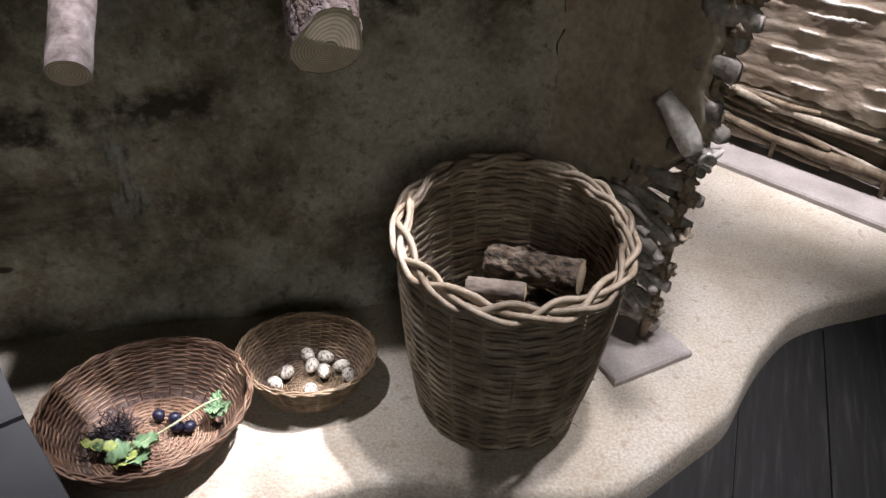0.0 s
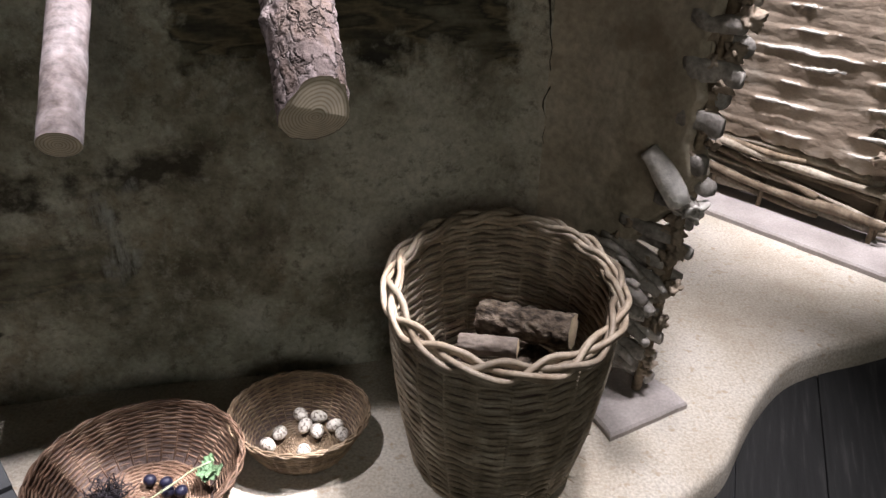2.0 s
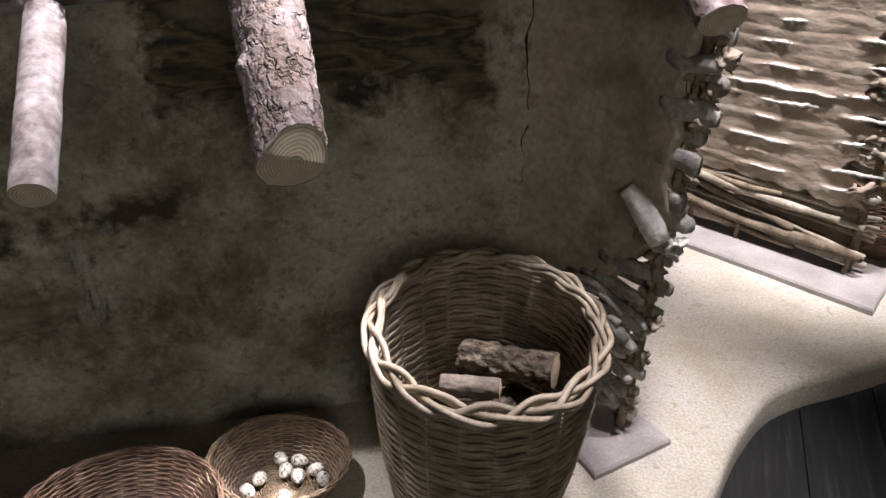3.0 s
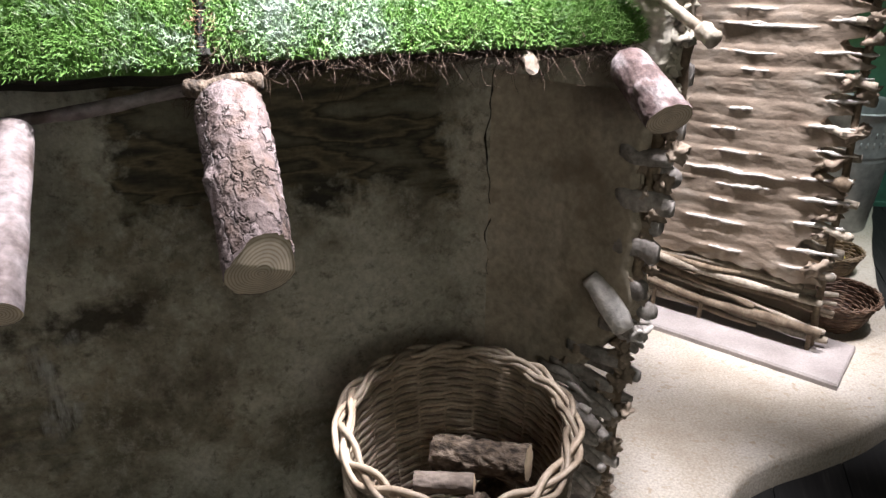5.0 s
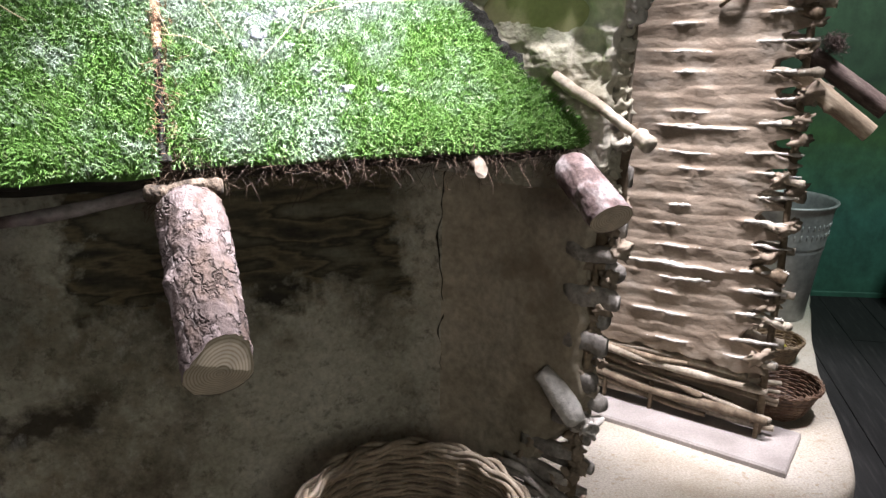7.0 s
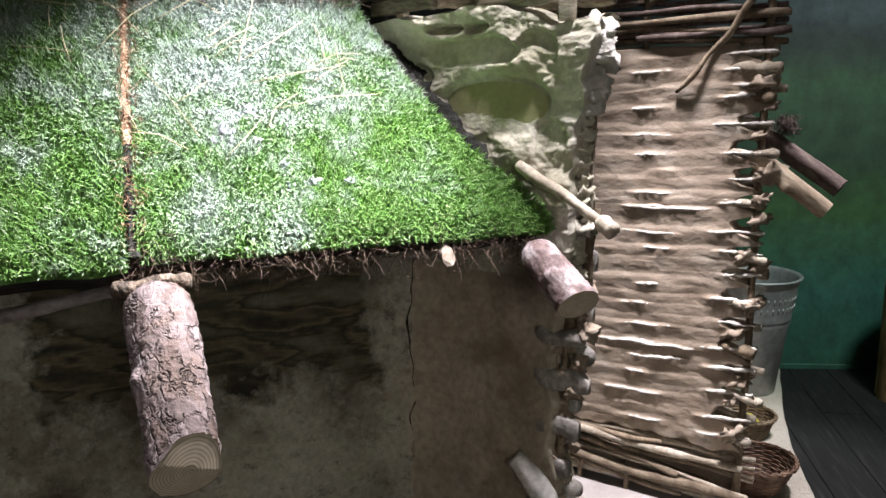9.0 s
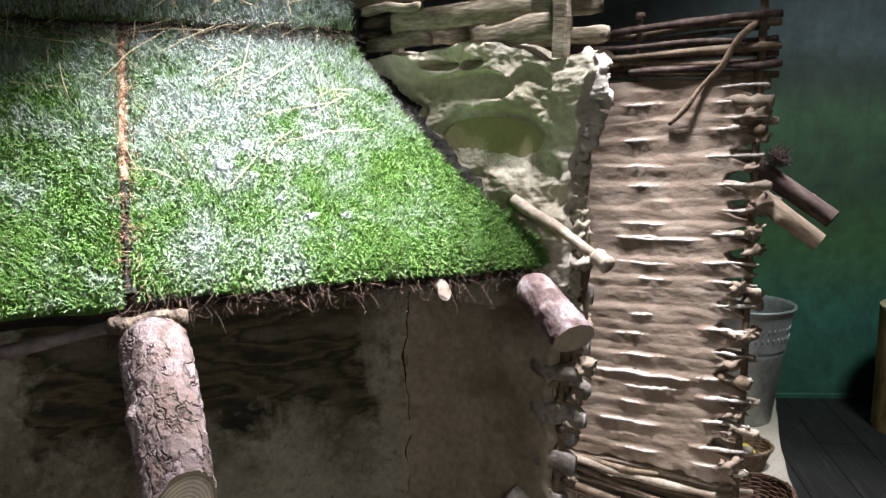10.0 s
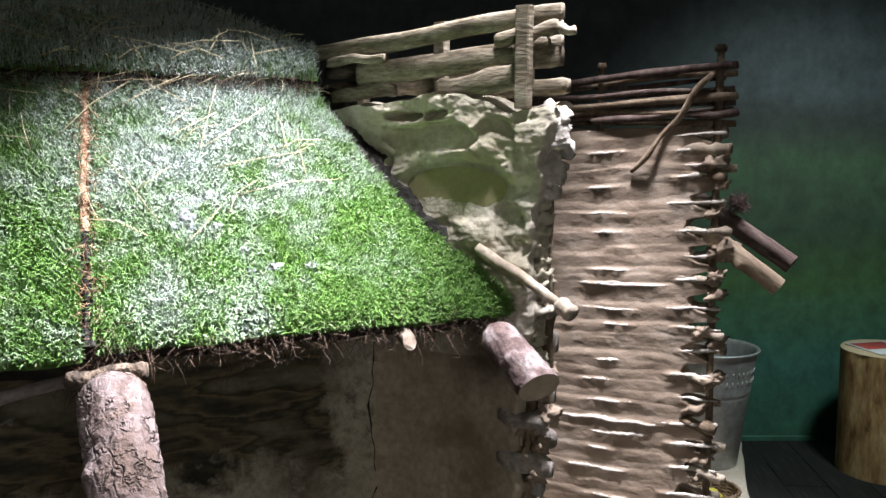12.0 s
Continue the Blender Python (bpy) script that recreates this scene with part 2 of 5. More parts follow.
def bark_material():
    m = bpy.data.materials.new("pine_bark")
    m.use_nodes = True
    t = m.node_tree
    b = t.nodes["Principled BSDF"]
    warp = tex(t, coords(t), 18, 4, 0.6)
    vec = coords(t, (1.0, 1.0, 0.5))
    moved = t.nodes.new("ShaderNodeVectorMath")
    moved.operation = "MULTIPLY_ADD"
    moved.inputs[1].default_value = (0.045, 0.045, 0.07)
    t.links.new(warp.outputs[1], moved.inputs[0])
    t.links.new(vec, moved.inputs[2])
    cell = node(t, "ShaderNodeTexVoronoi", Scale=38)
    cell.feature = "DISTANCE_TO_EDGE"
    t.links.new(moved.outputs[0], cell.inputs["Vector"])
    plate = node(t, "ShaderNodeTexVoronoi", Scale=38)
    t.links.new(moved.outputs[0], plate.inputs["Vector"])
    grain = tex(t, coords(t), 90, 4, 0.65)
    tone = ramp(t, plate.outputs["Color"], [(0.2, (0.115, 0.082, 0.074)), (0.5, (0.165, 0.125, 0.118)), (0.8, (0.245, 0.195, 0.19))])
    fibre = tex(t, coords(t, (1, 1, 0.16)), 85, 4, 0.7)
    tone = mixed(t, ramp(t, tex(t, coords(t), 11, 4).outputs[0], [(0.48, grey(0)), (0.60, grey(0.8))]), tone, (0.115, 0.075, 0.055))
    tone = mixed(t, 1.0, tone, ramp(t, fibre.outputs[0], [(0.3, grey(0.62)), (0.7, grey(1.12))]), "MULTIPLY")
    tone = mixed(t, 1.0, tone, ramp(t, grain.outputs[0], [(0.3, grey(0.6)), (0.7, grey(1.1))]), "MULTIPLY")
    gate = ramp(t, tex(t, coords(t), 26, 3).outputs[0], [(0.45, grey(0)), (0.55, grey(1))])
    crack = maths(t, "MULTIPLY", ramp(t, cell.outputs[0], [(0.0, grey(0.95)), (0.04, grey(0))]), gate)
    t.links.new(mixed(t, crack, tone, (0.04, 0.024, 0.018)), b.inputs["Base Color"])
    b.inputs["Roughness"].default_value = 0.8
    n = node(t, "ShaderNodeBump", Strength=1.0, Distance=0.009)
    high = mixed(t, gate, grey(0.6), ramp(t, cell.outputs[0], [(0.0, grey(0)), (0.10, grey(1))]))
    t.links.new(maths(t, "ADD", high, maths(t, "MULTIPLY", grain.outputs[0], 0.5)), n.inputs["Height"])
    t.links.new(n.outputs[0], b.inputs["Normal"])
    return m


def end_grain_material():
    m = bpy.data.materials.new("end_grain")
    m.use_nodes = True
    t = m.node_tree
    b = t.nodes["Principled BSDF"]
    c = t.nodes.new("ShaderNodeTexCoord")
    w = node(t, "ShaderNodeTexWave", Scale=62, Distortion=2.5)
    w.wave_type, w.rings_direction = "RINGS", "Z"
    w.inputs["Detail Scale"].default_value = 0.5
    t.links.new(c.outputs["Object"], w.inputs["Vector"])
    spot_noise = tex(t, coords(t), 30, 4)
    col = ramp(t, w.outputs[1], [(0.05, (0.47, 0.37, 0.26)), (0.3, (0.62, 0.53, 0.40)), (1.0, (0.72, 0.63, 0.50))])
    t.links.new(mixed(t, 1.0, col, ramp(t, spot_noise.outputs[0], [(0.3, grey(0.7)), (0.7, grey(1.05))]), "MULTIPLY"), b.inputs["Base Color"])
    b.inputs["Roughness"].default_value = 0.8
    return m


def plaster_material():
    """Rough lime-and-clay plaster, painted to look like old damp masonry."""
    m = bpy.data.materials.new("painted_plaster")
    m.use_nodes = True
    t = m.node_tree
    b = t.nodes["Principled BSDF"]
    v = coords(t)
    base = ramp(t, tex(t, v, 3.6, 6, 0.62).outputs[0], [(0.36, (0.13, 0.115, 0.08)), (0.46, (0.28, 0.265, 0.205)), (0.56, (0.43, 0.42, 0.345)), (0.68, (0.56, 0.56, 0.49))])
    rust = ramp(t, tex(t, v, 5.7, 6, 0.65).outputs[0], [(0.56, grey(0)), (0.68, grey(0.5))])
    col = mixed(t, rust, base, (0.20, 0.145, 0.085))
    sep = t.nodes.new("ShaderNodeSeparateXYZ")
    t.links.new(v, sep.inputs[0])
    fray = maths(t, "MULTIPLY", maths(t, "SUBTRACT", tex(t, v, 7, 6, 0.65).outputs[0], 0.5), 0.45)

    def within(x0, x1, z0, z1, soft=0.06):
        """A frayed painted field between those bounds."""
        dx = maths(t, "SUBTRACT", (x1 - x0) / 2, maths(t, "ABSOLUTE", maths(t, "SUBTRACT", sep.outputs[0], (x0 + x1) / 2)))
        dz = maths(t, "SUBTRACT", (z1 - z0) / 2, maths(t, "ABSOLUTE", maths(t, "SUBTRACT", sep.outputs[2], (z0 + z1) / 2)))
        near = maths(t, "ADD", maths(t, "MINIMUM", dx, dz), fray)
        return maths(t, "DIVIDE", near, soft, True)

    def field(bounds, soft, amount, paint):
        return mixed(t, maths(t, "MULTIPLY", within(*bounds, soft), amount), col, paint)

    # smooth grey-green plaster towards the corner; the low field also paints in a lit patch
    col = field((-0.42, 0.40, 0.42, 0.98), 0.20, 0.5, (0.58, 0.565, 0.47))
    col = field((0.20, 0.70, 0.0, 1.7), 0.10, 0.7, (0.50, 0.46, 0.375))
    rubbed = ramp(t, tex(t, coords(t, (1, 1, 0.8)), 21, 8, 0.8).outputs[0], [(0.52, grey(0)), (0.64, grey(0.5))])
    col = mixed(t, rubbed, col, (0.52, 0.51, 0.45))
    stain = ramp(t, tex(t, v, 27, 7, 0.78).outputs[0], [(0.53, grey(0)), (0.66, grey(0.65))])
    col = mixed(t, stain, col, (0.075, 0.062, 0.04))
    # painted courses of dark stone with ochre between the strokes
    strokes = tex(t, coords(t, (2.0, 1, 8.0)), 2.0, 4, 0.5)
    stones = ramp(t, strokes.outputs[0], [(0.35, (0.012, 0.010, 0.006)), (0.42, (0.06, 0.052, 0.031)), (0.475, (0.155, 0.125, 0.07)), (0.525, (0.022, 0.019, 0.012)), (0.57, (0.085, 0.076, 0.046)), (0.66, (0.16, 0.15, 0.105))])
    col = field((-0.56, 0.23, 0.97, 1.44), 0.05, 0.95, stones)
    col = field((-1.2, -0.52, 0.69, 0.80), 0.06, 0.9, (0.03, 0.024, 0.015))
    col = field((-1.3, -0.72, 0.30, 0.66), 0.12, 0.7, stones)
    col = field((-0.62, -0.30, 0.52, 0.60), 0.08, 0.7, (0.075, 0.052, 0.034))
    # a flaked pale patch with dark holes beside it
    ridges = ramp(t, tex(t, coords(t, (9, 1, 1.6)), 5.0, 5, 0.7).outputs[0], [(0.40, (0.07, 0.062, 0.05)), (0.52, (0.32, 0.325, 0.31)), (0.68, (0.46, 0.47, 0.46))])
    col = field((-0.80, -0.71, 0.48, 0.69), 0.05, 0.9, ridges)
    holes = node(t, "ShaderNodeTexVoronoi", Scale=6.5)
    t.links.new(coords(t, (0.8, 1, 1.7)), holes.inputs["Vector"])
    pits = maths(t, "MULTIPLY", ramp(t, holes.outputs[0], [(0.09, grey(0.9)), (0.14, grey(0))]), within(-1.2, -0.45, 0.25, 0.75, 0.05))
    col = mixed(t, pits, col, (0.018, 0.014, 0.010))
    speck = tex(t, v, 60, 5, 0.7)
    col = mixed(t, 1.0, col, ramp(t, speck.outputs[0], [(0.3, grey(0.7)), (0.65, grey(1.12))]), "MULTIPLY")
    t.links.new(col, b.inputs["Base Color"])
    b.inputs["Roughness"].default_value = 0.9
    n = node(t, "ShaderNodeBump", Strength=0.6, Distance=0.005)
    t.links.new(maths(t, "ADD", speck.outputs[0], tex(t, v, 12, 4).outputs[0]), n.inputs["Height"])
    t.links.new(n.outputs[0], b.inputs["Normal"])
    return m


def mural_material():
    """Hall wall painted with dim green hills under a grey sky."""
    m = bpy.data.materials.new("mural_paint")
    m.use_nodes = True
    t = m.node_tree
    b = t.nodes["Principled BSDF"]
    v = coords(t)
    sep = t.nodes.new("ShaderNodeSeparateXYZ")
    t.links.new(v, sep.inputs[0])
    x, z = sep.outputs[0], sep.outputs[2]
    n1 = tex(t, coords(t, (0.6, 1, 1.8)), 2.2, 6, 0.6)
    n2 = tex(t, coords(t, (1.1, 1, 0.9)), 7, 7, 0.75)
    wobble = maths(t, "MULTIPLY", maths(t, "SUBTRACT", n1.outputs[0], 0.5), 0.5)
    height = maths(t, "ADD", z, wobble)
    land = ramp(t, maths(t, "DIVIDE", height, 3.2), [(0.0, (0.03, 0.11, 0.075)), (0.16, (0.035, 0.13, 0.10)), (0.30, (0.04, 0.10, 0.03)), (0.42, (0.025, 0.055, 0.03)), (0.54, (0.04, 0.085, 0.04)),
                                                     (0.62, (0.025, 0.035, 0.03)), (0.68, (0.05, 0.068, 0.075)), (0.85, (0.075, 0.095, 0.105)), (1.0, (0.05, 0.065, 0.072))])
    peak = maths(t, "SUBTRACT", 2.95, maths(t, "ABSOLUTE", maths(t, "MULTIPLY", maths(t, "SUBTRACT", x, 2.92), 0.8)))
    hill = maths(t, "GREATER_THAN", maths(t, "ADD", peak, maths(t, "MULTIPLY", wobble, 0.3)), z)
    above = maths(t, "GREATER_THAN", z, 2.05)
    land = mixed(t, maths(t, "MULTIPLY", hill, above), land, (0.035, 0.075, 0.035))
    col = mixed(t, 1.0, land, ramp(t, n2.outputs[0], [(0.3, grey(0.45)), (0.7, grey(1.25))]), "MULTIPLY")
    t.links.new(col, b.inputs["Base Color"])
    b.inputs["Roughness"].default_value = 0.7
    return m


def egg_material():
    m = bpy.data.materials.new("speckled_shell")
    m.use_nodes = True
    t = m.node_tree
    b = t.nodes["Principled BSDF"]
    o = t.nodes.new("ShaderNodeObjectInfo")
    v = t.nodes.new("ShaderNodeVectorMath")
    c = t.nodes.new("ShaderNodeTexCoord")
    v.operation = "ADD"
    t.links.new(c.outputs["Object"], v.inputs[0])
    t.links.new(maths(t, "MULTIPLY", o.outputs["Random"], 7.0), v.inputs[1])
    spots = tex(t, v.outputs[0], 150, 3, 0.6)
    col = ramp(t, spots.outputs[0], [(0.40, (0.10, 0.08, 0.06)), (0.46, (0.42, 0.385, 0.33)), (0.53, (0.62, 0.59, 0.53))])
    t.links.new(col, b.inputs["Base Color"])
    b.inputs["Roughness"].default_value = 0.5
    return m


def grass_material():
    m = bpy.data.materials.new("grass_blade")
    m.use_nodes = True
    t = m.node_tree
    b = t.nodes["Principled BSDF"]
    g = t.nodes.new("ShaderNodeNewGeometry")
    col = ramp(t, g.outputs["Random Per Island"], [(0.0, (0.075, 0.165, 0.032)), (0.4, (0.10, 0.215, 0.045)), (0.7, (0.125, 0.25, 0.06)), (0.93, (0.16, 0.28, 0.085)), (1.0, (0.26, 0.32, 0.16))])
    # pale dust on the blades, placed so it also paints the spotlight's white glare
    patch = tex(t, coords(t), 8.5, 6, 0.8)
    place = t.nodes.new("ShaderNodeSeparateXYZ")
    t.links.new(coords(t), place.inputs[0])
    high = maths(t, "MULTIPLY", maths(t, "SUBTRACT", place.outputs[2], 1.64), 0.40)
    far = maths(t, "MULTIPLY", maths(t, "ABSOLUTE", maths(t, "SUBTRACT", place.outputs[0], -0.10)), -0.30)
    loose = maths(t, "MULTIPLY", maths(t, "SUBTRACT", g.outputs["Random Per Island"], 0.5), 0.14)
    dust_glare = maths(t, "ADD", maths(t, "ADD", patch.outputs[0], loose), maths(t, "ADD", high, far))
    dust = ramp(t, dust_glare, [(0.36, grey(0)), (0.61, grey(0.80))])
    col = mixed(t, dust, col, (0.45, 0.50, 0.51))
    t.links.new(col, b.inputs["Base Color"])
    b.inputs["Roughness"].default_value = 0.55
    b.inputs["Specular IOR Level"].default_value = 0.2
    return m


M["bark"], M["end"], M["plaster"], M["mural"], M["egg"], M["grass"] = bark_material(), end_grain_material(), plaster_material(), mural_material(), egg_material(), grass_material()


# ---- mesh tools ----
class Shape:
    """Gathers vertices and faces for one mesh."""

    def __init__(self):
        self.v, self.f = [], []

    def add(self, verts, faces):
        k = len(self.v)
        self.v.extend(tuple(p) for p in verts)
        self.f.extend(tuple(i + k for i in face) for face in faces)
        return self

    def tube(self, points, radii, n=8, caps=True, closed=False, wobble=None):
        pts = [Vector(p) for p in points]
        m = len(pts)
        if not hasattr(radii, "__len__"):
            radii = [radii] * m
        tang = []
        for i in range(m):
            a, b = (pts[i - 1], pts[(i + 1) % m]) if closed else (pts[max(i - 1, 0)], pts[min(i + 1, m - 1)])
            d = b - a
            tang.append(d.normalized() if d.length > 1e-9 else Vector((0, 0, 1)))
        up = Vector((0, 0, 1)) if abs(tang[0].z) < 0.9 else Vector((1, 0, 0))
        side = tang[0].cross(up).normalized()
        verts = []
        for i in range(m):
            side = (side - tang[i] * side.dot(tang[i])).normalized()
            other = tang[i].cross(side)
            for j in range(n):
                a = 2 * math.pi * j / n
                w = radii[i] * (wobble(i, j) if wobble else 1.0)
                verts.append(pts[i] + (side * math.cos(a) + other * math.sin(a)) * w)
        faces = []
        for i in range(m if closed else m - 1):
            k = (i + 1) % m
            faces += [(i * n + j, i * n + (j + 1) % n, k * n + (j + 1) % n, k * n + j) for j in range(n)]
        if caps and not closed:
            faces += [tuple(range(n))[::-1], tuple((m - 1) * n + j for j in range(n))]
        return self.add(verts, faces)

    def grid(self, fn, nu, nv, wrap=False):
        verts = [fn(i / nu, j / nv) for j in range(nv + 1) for i in range(nu + (0 if wrap else 1))]
        w = nu if wrap else nu + 1
        faces = [(j * w + i, j * w + (i + 1) % w, (j + 1) * w + (i + 1) % w, (j + 1) * w + i) for j in range(nv) for i in range(nu)]
        return self.add(verts, faces)

    def slab(self, outline, z0, z1, bevel=0.006):
        """An upright prism with a small chamfer round its top."""
        n = len(outline)
        c = Vector((sum(p[0] for p in outline) / n, sum(p[1] for p in outline) / n))
        inner = []
        for i, p in enumerate(outline):
            a, b = Vector(outline[i - 1]), Vector(outline[(i + 1) % n])
            d = (b - a).normalized()
            inner.append((p[0] - d.y * bevel, p[1] + d.x * bevel))
        verts = [(x, y, z0) for x, y in outline] + [(x, y, z1 - bevel) for x, y in outline] + [(x, y, z1) for x, y in inner]
        faces = [(k * n + i, k * n + (i + 1) % n, (k + 1) * n + (i + 1) % n, (k + 1) * n + i) for k in range(2) for i in range(n)]
        faces += [tuple(2 * n + i for i in range(n)), tuple(range(n))[::-1]]
        return self.add(verts, faces)

    def mesh(self, name, mat, smooth=True):
        me = bpy.data.meshes.new(name)
        me.from_pydata(self.v, [], self.f)
        me.materials.append(mat)
        if smooth:
            me.polygons.foreach_set("use_smooth", [True] * len(me.polygons))
        me.update()
        return me


def part(name, shape, mat, parent=None, label="", smooth=True):
    ob = new(name, shape.mesh(name, mat, smooth))
    if parent:
        ob.parent = parent
    if label:
        tagged(ob, label)
    return ob


def thing(name, label, category, m=None, group="", kind=""):
    ob = new(name)
    if m is not None:
        ob.matrix_world = m
    return tagged(ob, label, category, group, kind)


def n3(x, y, z, s=1.0):
    return noise.noise(Vector((x * s, y * s, z * s)))


def fbm(x, y, z, octaves=4):
    return noise.fractal(Vector((x, y, z)), 1.0, 2.0, octaves)


def along(p, q):
    """A pose at p whose z axis points to q."""
    d = Vector(q) - Vector(p)
    return Matrix.Translation(p) @ d.to_track_quat("Z", "X").to_matrix().to_4x4()


def lerp(a, b, f):
    return a + (b - a) * f


def stepped(table, x):
    for (x0, y0), (x1, y1) in zip(table, table[1:]):
        if x <= x1:
            return y0 + (y1 - y0) * max(0, min(1, (x - x0) / (x1 - x0)))
    return table[-1][1]


# ---- setting ----
def smooth_loop(points, steps=6):
    """A closed curve through the points."""
    out, n = [], len(points)
    for i in range(n):
        p0, p1, p2, p3 = (Vector(points[(i + k) % n]) for k in (-1, 0, 1, 2))
        for s in range(steps):
            t = s / steps
            q = 0.5 * ((2 * p1) + (p2 - p0) * t + (2 * p0 - 5 * p1 + 4 * p2 - p3) * t * t + (3 * p1 - p0 - 3 * p2 + p3) * t ** 3)
            out.append((q.x, q.y))
    return out


def platform():
    front = [(-1.75, 1.02), (-1.0, 1.08), (-0.5, 1.13), (-0.2, 1.242), (-0.05, 1.284), (0.07, 1.28), (0.22, 1.25), (0.36, 1.242), (0.473, 1.275), (0.616, 1.384), (0.779, 1.522), (0.883, 1.673),
             (0.98, 1.805), (1.1, 1.93), (1.246, 2.008), (1.424, 2.065), (1.69, 2.185), (1.88, 2.336), (2.047, 2.646), (2.234, 3.09), (2.50, 3.60), (2.76, 4.05), (2.80, 4.32)]
    curve = [p for p in smooth_loop(front + [(2.0, 4.9), (-2.4, 4.9), (-2.6, 2.0)], 5)]
    n = len(curve)
    centre = Vector((0.3, 2.6))
    s = Shape()
    rings = [(0.0, -0.01), (0.004, 0.07), (0.012, 0.092), (0.03, 0.1)]
    verts, faces = [], []
    for inset, z in rings:
        for x, y in curve:
            d = (centre - Vector((x, y))).normalized()
            verts.append((x + d.x * inset + 0.006 * n3(x, y, z, 5), y + d.y * inset + 0.006 * n3(y, x, z, 5), z))
    for k in range(len(rings) - 1):
        faces += [(k * n + i, k * n + (i + 1) % n, (k + 1) * n + (i + 1) % n, (k + 1) * n + i) for i in range(n)]
    faces.append(tuple(3 * n + i for i in range(n)))
    s.add(verts, faces)
    return tagged(part("platform", s, M["clay"], smooth=True), "low pale clay display platform with a wavy rounded edge", "platform", kind="structure")


platform()

# dark boards under and round the platform
floor = thing("floor", "dark stained floorboards round the clay platform", "floor", kind="structure")
under = Shape().slab([(-6, -4), (8, -4), (8, 7), (-6, 7)], -0.1, -0.012)
part("subfloor", under, M["box"], floor, smooth=False)
ANGLE = math.atan2(2.056 - 1.343, 1.241 - 0.993)
BOARD = 0.232


def board_mesh(length):
    s = Shape()
    h = BOARD / 2 - 0.0015
    s.slab([(-length / 2, -h), (length / 2, -h), (length / 2, h), (-length / 2, h)], -0.03, 0.0, 0.0015)
    return s.mesh("floorboard", M["floorboard"], False)


boards = [board_mesh(x) for x in (4.2, 3.6)]
for k in range(-16, 28):
    at = -4.0 + random.random()
    while at < 6.5:
        which = random.randrange(2)
        length = (4.2, 3.6)[which]
        ob = new("floorboard", boards[which])
        across = k * BOARD + 0.159
        mid = at + length / 2
        d = Vector((math.cos(ANGLE), math.sin(ANGLE)))
        pos = d * mid + Vector((d.y, -d.x)) * across
        at += length + 0.005
        if not (-3 < pos.x < 6.5 and -2.5 < pos.y < 6.5) or (pos.x < 1.2 and pos.y > 2.7):
            bpy.data.objects.remove(ob)
            continue
        ob.matrix_world = pose(pos.x, pos.y, random.uniform(-0.0015, 0.0), 0, 0, math.degrees(ANGLE))
        ob.parent = floor


def hall_wall(name, a, b, top, mat, label, z0=-0.05, thick=0.12):
    d = (Vector(b) - Vector(a)).normalized()
    nrm = Vector((-d.y, d.x)) * thick
    length = (Vector(b) - Vector(a)).length
    s = Shape().slab([(0, 0), (length, 0), (length, thick), (0, thick)], z0, top, 0.002)
    ob = part(name, s, mat, smooth=False)
    ob.matrix_world = pose(a[0], a[1], 0, 0, 0, math.degrees(math.atan2(d.y, d.x)))
    return tagged(ob, label, "wall", kind="structure")


hall_wall("wall_north", (-4.0, 6.06), (7.0, 3.52), 3.7, M["mural"], "hall wall painted with dim green hills and grey sky")
# unseen walls and ceiling, added to close the room; grey enough to bounce light
hall_wall("wall_east", (6.0, 4.2), (6.0, -3.0), 3.7, M["black"], "plain dark hall wall, unseen, added to close the room")
hall_wall("wall_south", (6.0, -3.0), (-4.0, -3.0), 3.7, M["black"], "plain dark hall wall, unseen, added to close the room")
hall_wall("wall_west", (-4.0, -3.0), (-4.0, 6.2), 3.7, M["black"], "plain dark hall wall, unseen, added to close the room")
tagged(part("ceiling", Shape().slab([(-4.2, -3.2), (6.2, -3.2), (6.2, 6.3), (-4.2, 6.3)], 3.7, 3.8, 0.002), M["black"], smooth=False), "plain dark hall ceiling, unseen, added to close the room", "ceiling", kind="structure")
skirting = Shape().slab([(0, -0.018), (11, -0.018), (11, 0.0), (0, 0.0)], 0.0, 0.03, 0.004)
ob = part("baseboard", skirting, M["mural"], smooth=False)
ob.matrix_world = pose(-3.9, 6.035, 0, 0, 0, math.degrees(math.atan2(-2.54, 11)))
tagged(ob, "thin painted skirting under the mural", "baseboard", kind="structure")

# ---- plan of the hut ----
K = Vector((0.33, 2.05))                       # inner corner of the two walls
DA = Vector((0.978, 0.208))                    # along the eaves wall
NA = Vector((0.208, -0.978))                   # out of the eaves wall, to the room
DB = Vector((0.669, -0.743))                   # along the cross wall
NB = Vector((-0.743, -0.669))                  # out of the cross wall
EAVE = 0.36                                    # overhang
E0 = Vector((0.58, 1.74))                      # eaves at the cross wall
ZE = 1.425                                     # underside of the turf at the eaves
SLOPE = math.tan(radians(45))
RC, RD = Vector((1.68, 2.60)), Vector((0.727, -0.686))   # far panel: its near end, and along it
RN = Vector((-0.686, -0.727))


def corner(a, turn):
    """A place in plan along the two walls, rounded where they meet: a runs from the corner, below 0 on the eaves wall."""
    r = 0.13
    if a <= -r:
        return K + DA * a
    if a >= r:
        return K + DB * a
    t = (a + r) / (2 * r)
    return (K - DA * r) * (1 - t) ** 2 + K * (2 * t * (1 - t)) + (K + DB * r) * t ** 2


